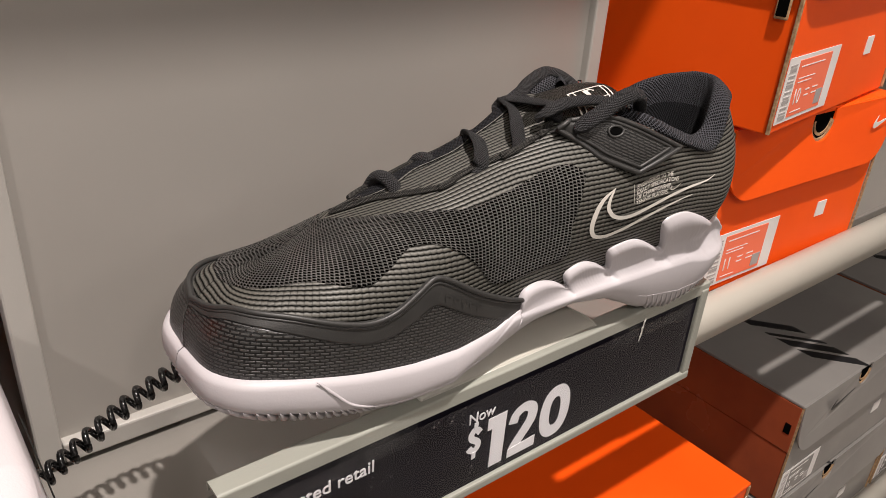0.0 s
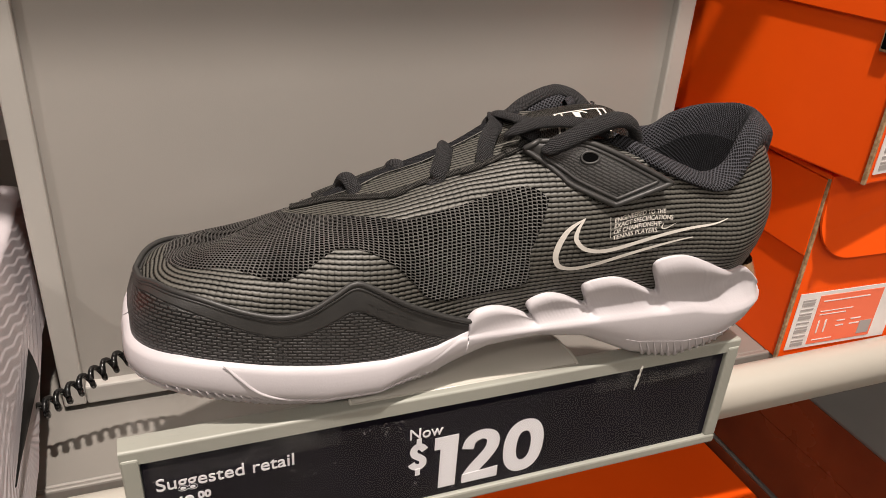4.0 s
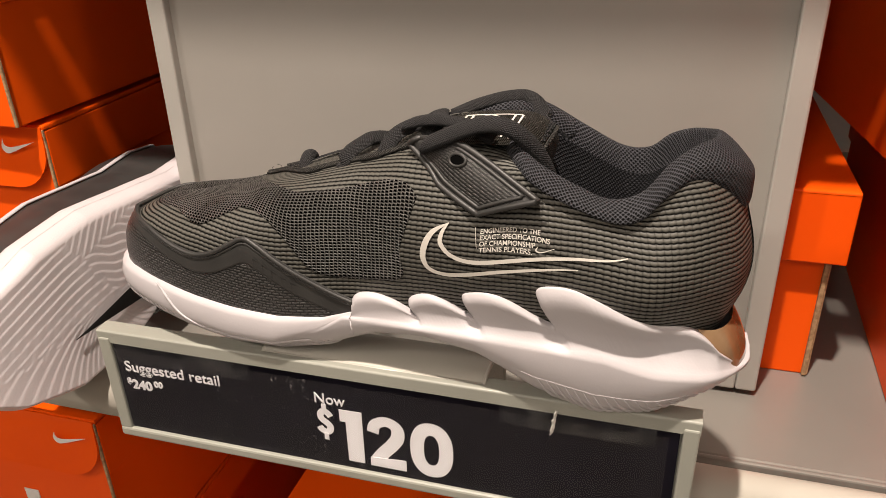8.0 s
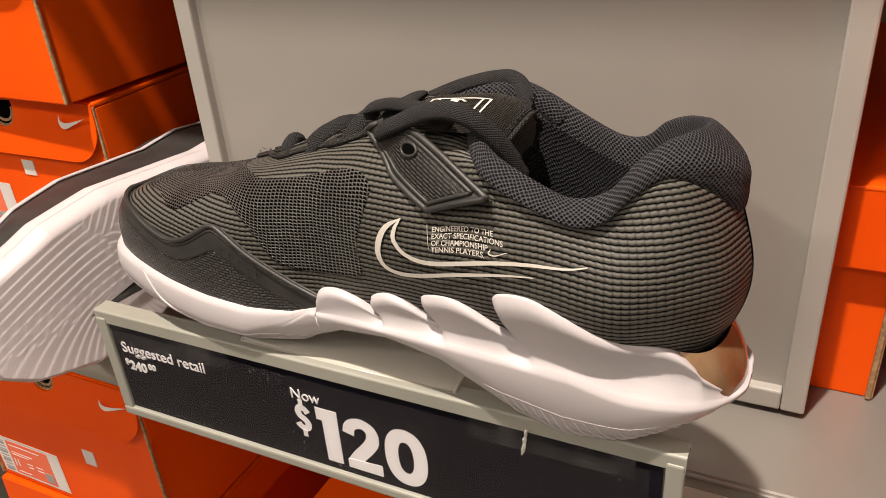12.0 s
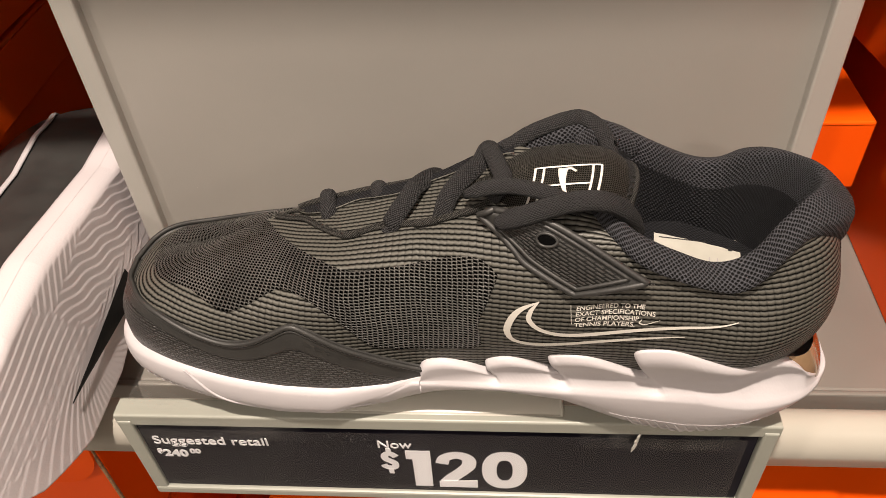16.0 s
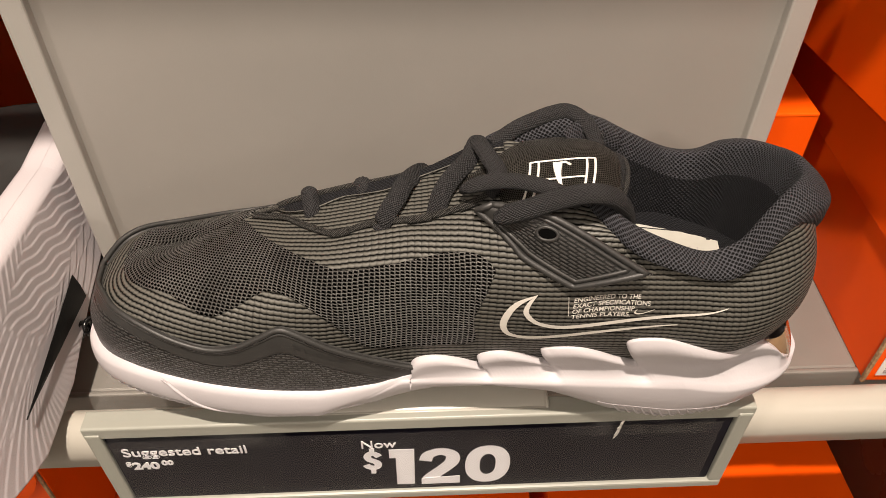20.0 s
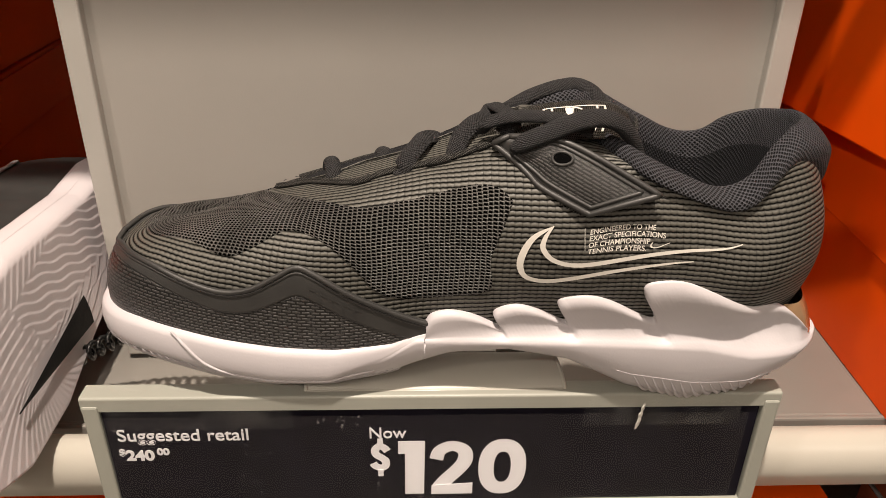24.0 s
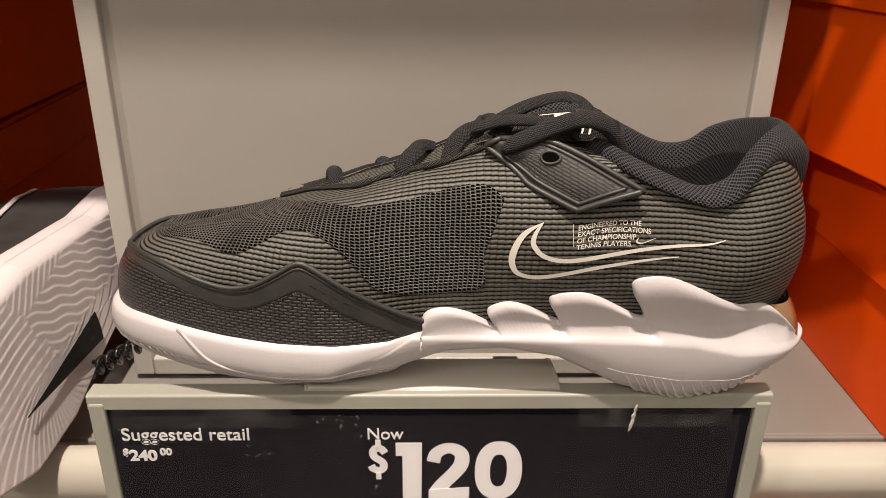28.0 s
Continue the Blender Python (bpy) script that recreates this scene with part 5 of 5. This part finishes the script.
link(FILM, coords(FILM), film_noise.inputs["Vector"])
link(FILM, ramp(FILM, film_noise.outputs["Fac"], [(0.45, (0.006, 0.006, 0.006)), (0.8, (0.028, 0.028, 0.028))]), bsdf(FILM).inputs["Alpha"])
for x0, x1 in ((0.0040, 0.0885), (0.1985, 0.2740)):
    strip = thing("clear_strip", "thin clear plastic strip taped over the holder edge", "tape", pose(0, 0, 1.2), "clear strips")
    part("top_flap", slab(x0, x1, 0.0020, 0.0340, 0.0006, 0.0010), FILM, strip)
    part("front_flap", slab(x0 + 0.006, x1 - 0.004, -0.0032, -0.0030, -0.0150, -0.0010), FILM, strip)
scratch = thing("card_sleeve", "scratched clear sleeve over the price card", "sleeve", pose(0, 0, 1.2))
GLOSS = mat("clear_sleeve", (0.85, 0.85, 0.85), 0.35)
see = GLOSS.node_tree.nodes.new("ShaderNodeBsdfTransparent")
shine = node(GLOSS, "ShaderNodeBsdfGlossy", Roughness=0.09)
fres = node(GLOSS, "ShaderNodeFresnel", IOR=1.42)
clear = GLOSS.node_tree.nodes.new("ShaderNodeMixShader")
link(GLOSS, fres.outputs[0], clear.inputs[0])
link(GLOSS, see.outputs[0], clear.inputs[1])
link(GLOSS, shine.outputs[0], clear.inputs[2])
dust = node(GLOSS, "ShaderNodeTexNoise", Scale=420.0, Detail=3.0, Roughness=0.75)
link(GLOSS, coords(GLOSS), dust.inputs["Vector"])
spread = node(GLOSS, "ShaderNodeTexNoise", Scale=14.0, Detail=3.0)
link(GLOSS, coords(GLOSS), spread.inputs["Vector"])
specks = math_node(GLOSS, "MULTIPLY", dust.outputs["Fac"], math_node(GLOSS, "ADD", spread.outputs["Fac"], 0.45))
film_dust = GLOSS.node_tree.nodes.new("ShaderNodeMixShader")
link(GLOSS, ramp(GLOSS, specks, [(0.64, (0.001, 0.001, 0.001)), (0.78, (0.30, 0.30, 0.30))]), film_dust.inputs[0])
link(GLOSS, clear.outputs[0], film_dust.inputs[1])
link(GLOSS, bsdf(GLOSS).outputs[0], film_dust.inputs[2])
link(GLOSS, film_dust.outputs[0], GLOSS.node_tree.nodes["Material Output"].inputs["Surface"])
part("sleeve", sheet(np.array([[(x, -0.0014, z) for z in (-SH + 0.0008, -0.0100)] for x in (0.0075, SW - 0.0120)])), GLOSS, scratch).visible_shadow = False
TORN = mottled("torn_tape", (0.30, 0.29, 0.27), (0.55, 0.54, 0.50), 900.0, 0.5, 900, 0.0003)
ragged = random.Random(5)
rip = []
for k in range(16):
    f = k / 15
    x, z = 0.2290 - 0.0020 * f + ragged.uniform(-0.0002, 0.0002), -0.0034 - 0.0135 * f
    half = (0.0004 + 0.0004 * math.sin(3 * f)) * ragged.uniform(0.6, 1.3)
    rip.append([(x - half, -0.0034, z), (x - half * 0.2, -0.0037 - ragged.uniform(0, 0.0003), z), (x + half, -0.0034, z)])
part("torn_tape", sheet(np.array(rip)), TORN, scratch, "torn white tape end")


# ---- white-soled shoe lying on its side, sole towards the black shoe ----
PALE = mottled("white_rubber_tread", (0.50, 0.468, 0.485), (0.55, 0.515, 0.53), 12.0, 0.5, 900, 0.0003)
side_shoe = thing("side_lying_shoe", "white-soled black shoe lying on its side on the shelf", "shoe", pose(-0.046, -0.034, 1.188, 0, -7, 0))
LEN = 0.285
W_S, W_A, W_B = [0.0, 0.03, 0.08, 0.2, 0.35, 0.5, 0.65, 0.8, 0.93, 0.98, 1.0], [0.0, 0.019, 0.031, 0.041, 0.042, 0.036, 0.031, 0.033, 0.028, 0.016, 0.0], [0.0, -0.024, -0.036, -0.048, -0.050, -0.040, -0.033, -0.036, -0.030, -0.017, 0.0]


def sole_half(s, side):
    return np.interp(s, W_S, W_A if side > 0 else W_B)


def bend(s):
    """How far the sole curls back towards the upper at toe and heel."""
    return -0.016 * np.clip((0.22 - s) / 0.22, 0, 1) ** 2 - 0.010 * np.clip((s - 0.85) / 0.15, 0, 1) ** 2 + 0.0


s_ = np.linspace(0.0, 1.0, 480)
c_ = np.linspace(-1, 1, 190)
S2, C2 = np.meshgrid(s_, c_, indexing="ij")
yy = S2 * LEN
zz = np.where(C2 > 0, C2 * sole_half(S2, 1), -C2 * sole_half(S2, -1)) + 0.010 * np.sin(S2 * 2.2) - 0.006
# terraces like shingles: level arcs above, a fan below that turns round the shank, slanted rows towards the arch
def shingle(f):
    k = f - np.floor(f)
    return np.where(k < 0.80, k / 0.80, (1 - k) / 0.20)


arcs = (zz + 3.2 * np.clip(0.085 - yy, 0, 1) ** 2 - 0.08 * yy) / 0.0052
turn_y, turn_z = yy - 0.092, zz + 0.012
fan = np.arctan2(turn_z, -turn_y) * 8.5 + np.hypot(turn_y, turn_z) * 70.0
slant = (zz - 1.2 * yy) / 0.0075
waves = (zz + 0.35 * yy + 0.0009 * np.sin(yy / 0.0040)) / 0.0056
saw = 0.0030 * (np.abs(np.mod(yy / 0.010, 1.0) - 0.5) * 4 - 1)
low = 1 / (1 + np.exp((zz + 0.014 - 0.10 * (yy - 0.06) + saw) / 0.0006))
column = yy - 0.077 - 0.55 * (0.034 - zz)
right = 1 / (1 + np.exp(-(column + saw) / 0.0006))
hatch = 1 / (1 + np.exp(-(zz - 0.020 - 0.25 * (yy - 0.09)) / 0.0008))
teeth = np.abs(np.mod(yy / 0.0085 + 0.5 * np.mod(np.floor(arcs), 2), 1.0) * 2 - 1)
belt = np.exp(-((column / 0.010) ** 2)) + np.exp(-(((zz + 0.006) / 0.007) ** 2))
upper = shingle(arcs) * (1 - np.clip(belt, 0, 1) * 0.9 * teeth)
side = hatch * shingle(slant) + (1 - hatch) * shingle(waves)
fade = np.clip(np.hypot(turn_y, turn_z) / 0.03, 0, 1)
relief = 0.00027 * (low * fade * shingle(fan) + (1 - low) * (right * side + (1 - right) * upper))
edge_in = np.clip((np.abs(C2) - np.where(C2 > 0, 0.80, 0.90)) / np.where(C2 > 0, 0.20, 0.10), 0, 1)
xx = bend(S2) + relief * np.clip(1 - 3.5 * edge_in, 0, 1) - 0.009 * edge_in**2.2
part("tread_sole", sheet(np.stack([xx, yy, zz], -1)), PALE, side_shoe, "white rubber sole with curved ridges", smooth=True)
# dark shank wedge let into the tread
w = np.linspace(0, 1, 40)
top = np.stack([0.059 + 0.085 * w, -0.0180 + 0.010 * w**1.1], -1)
bot = np.stack([0.059 + 0.085 * w, -0.0184 - 0.007 * w], -1)
k = np.linspace(0, 1, 8)
shank = np.array([[(0.0022 + 0.0006 * math.sin(math.pi * f), *(a * (1 - f) + b * f)) for f in k] for a, b in zip(bot, top)])
shank[..., 0] += bend(shank[..., 1] / LEN)
SHANK = mat("black_shank_plastic", (0.004, 0.004, 0.004), 0.55, spec=0.2)
grain(SHANK, 400.0, 0.3, 0.0003)
part("shank", sheet(shank), SHANK, side_shoe, "black plastic shank wedge", smooth=True)
# side wall of the sole and the black upper beyond it
loop_s = np.concatenate([np.linspace(0, 1, 75), np.linspace(1, 0, 75)])
loop_side = np.concatenate([np.ones(75), -np.ones(75)])
edge = np.array([(bend(s) - 0.009, s * LEN, sole_half(s, d) + 0.010 * math.sin(s * 2.2) - 0.006) for s, d in zip(loop_s, loop_side)])
mid = np.array((0, 0.45 * LEN, 0.0))
wall = np.stack([edge + (0.0005, 0, 0), edge + (-0.003, 0, 0) + (edge - mid) * (0, 0.004, 0.010), edge + (-0.008, 0, 0) + (edge - mid) * (0, 0.005, 0.012), edge + (-0.0105, 0, 0), edge + (-0.012, 0, 0) - (edge - mid) * (0, 0.03, 0.08)], 1)
part("foam_wall", sheet(wall, closed_u=True), PALE, side_shoe, "white foam side wall", smooth=True)
up_rows = []
for f in np.linspace(0, 1, 14):
    a = f * math.pi / 2
    shrink = 1 - 0.85 * (1 - math.cos(a)) ** 1.3
    up_rows.append(np.stack([edge[:, 0] - 0.0105 - (0.042 + 0.048 * np.clip(edge[:, 1] / LEN - 0.12, 0, 1) ** 0.8) * math.sin(a), mid[1] + 0.15 * LEN * (1 - shrink) + (edge[:, 1] - mid[1]) * (0.96 * shrink), edge[:, 2] * (0.93 * shrink) + 0.013 * math.sin(a)], -1))
part("upper", sheet(np.stack(up_rows, 1), closed_u=True), RUBBER, side_shoe, "glossy black upper", smooth=True)
for r0, rad in ((5.0, 0.0022),):
    i = int(r0)
    ring = up_rows[i] * (1 - (r0 - i)) + up_rows[i + 1] * (r0 - i)
    part("side_stripe", tube(ring[2:74] + (0, 0, 0.0012), rad, 8, 0.4, normal=(0, 0, 1)), FOAM, side_shoe, "white side stripe", smooth=True)
for i in range(2):
    y = 0.110 + 0.022 * i
    part("lace", tube(smooth_path([(-0.085, y, -0.024), (-0.094, y + 0.004, -0.004), (-0.086, y + 0.008, 0.020), (-0.074, y + 0.006, 0.029)], 20), 0.0034, 10, 0.6), LACE, side_shoe, smooth=True)

# ---- coiled security cable from shelf to shoe ----
cable = thing("security_cable", "glossy black coiled security cable on the shelf", "cable")
turns, n = 23, 620
t = np.linspace(0, 1, n)
line = smooth_path([(-0.085, 0.090, 1.140), (-0.055, 0.093, 1.147), (-0.030, 0.095, 1.159), (-0.004, 0.095, 1.175), (0.022, 0.090, 1.190), (0.045, 0.078, 1.203)], n)
ang = t * turns * 2 * np.pi
coil = line + 0.0038 * np.stack([-0.35 * np.cos(ang), np.sin(ang), 0.93 * np.cos(ang)], -1)
part("coil", tube(coil, 0.0014, 8), BLACKCORD, cable, smooth=True)
# ---- boxes on the tier below ----
LOW = "orange cardboard shoe box stacked on the lower tier"
Z_LOW = 0.60
for i in range(3):
    shoe_box(pose(-0.315, 0.068 + 0.003 * i, Z_LOW + 0.1545 * i, 0, 0, (0, 1, 0)[i]), 0.2150, 0.34, 0.1525, 0.050, LOW, notch=0.53, stick=(0.60, 0.36))
for i in range(2):
    shoe_box(pose(-0.012, 0.075, Z_LOW + 0.1665 * i, 0, 0, -1), 0.236, 0.34, 0.165, 0.050, LOW, tag=False, flap=False)
    shoe_box(pose(0.240, 0.012, Z_LOW + 0.1665 * i, 0, 0, 1), 0.236, 0.34, 0.165, 0.050, LOW, tag=False, flap=False)
GREY = "glossy grey shoe box with black marks on the lower tier"
# rust tone: the orange boxes mirrored in the glossy grey sides, as colour
BOX_REFLECTION = mottled("painted_box_reflection", (0.20, 0.050, 0.024), (0.36, 0.085, 0.030), 7.0, 0.26, 900, 0.00005)
for j in range(2):
    for i in range(2):
        gb = shoe_box(pose(0.664 + 0.345 * j, 0.062, Z_LOW + 0.151 * i, 0, 0, 0), 0.335, 0.34, 0.149, 0.066, GREY, skin=GREYCARD, side=BOX_REFLECTION, mark=BLACKINK, ink=GREYCARD, notch=0.42, tick_at=0.18, group="grey shoe boxes")
        for k in range(4):
            y0 = 0.022 + 0.0275 * k
            bar = slab(0.098, 0.142, y0, y0 + (0.019 if k != 2 else 0.008), 0.1491, 0.1494)
            for v in bar.verts:
                v.co.y -= 1.15 * (v.co.x - 0.120)
            part("printed_bar", bar, BLACKINK, gb)
        # painted reflection on the body, below the lid side
        part("reflection_side", slab(0.0010, 0.0024, 0.004, 0.335, 0.002, 0.082), BOX_REFLECTION, gb, "grey side with the reflection of orange boxes painted on")
        # dark slab for the shade in the slot; the side has no opening
        part("hand_slot_shade", slab(-0.0008, 0.0006, 0.0080, 0.0150, 0.106, 0.119, 0.0003), HOLE_SHADE, gb)
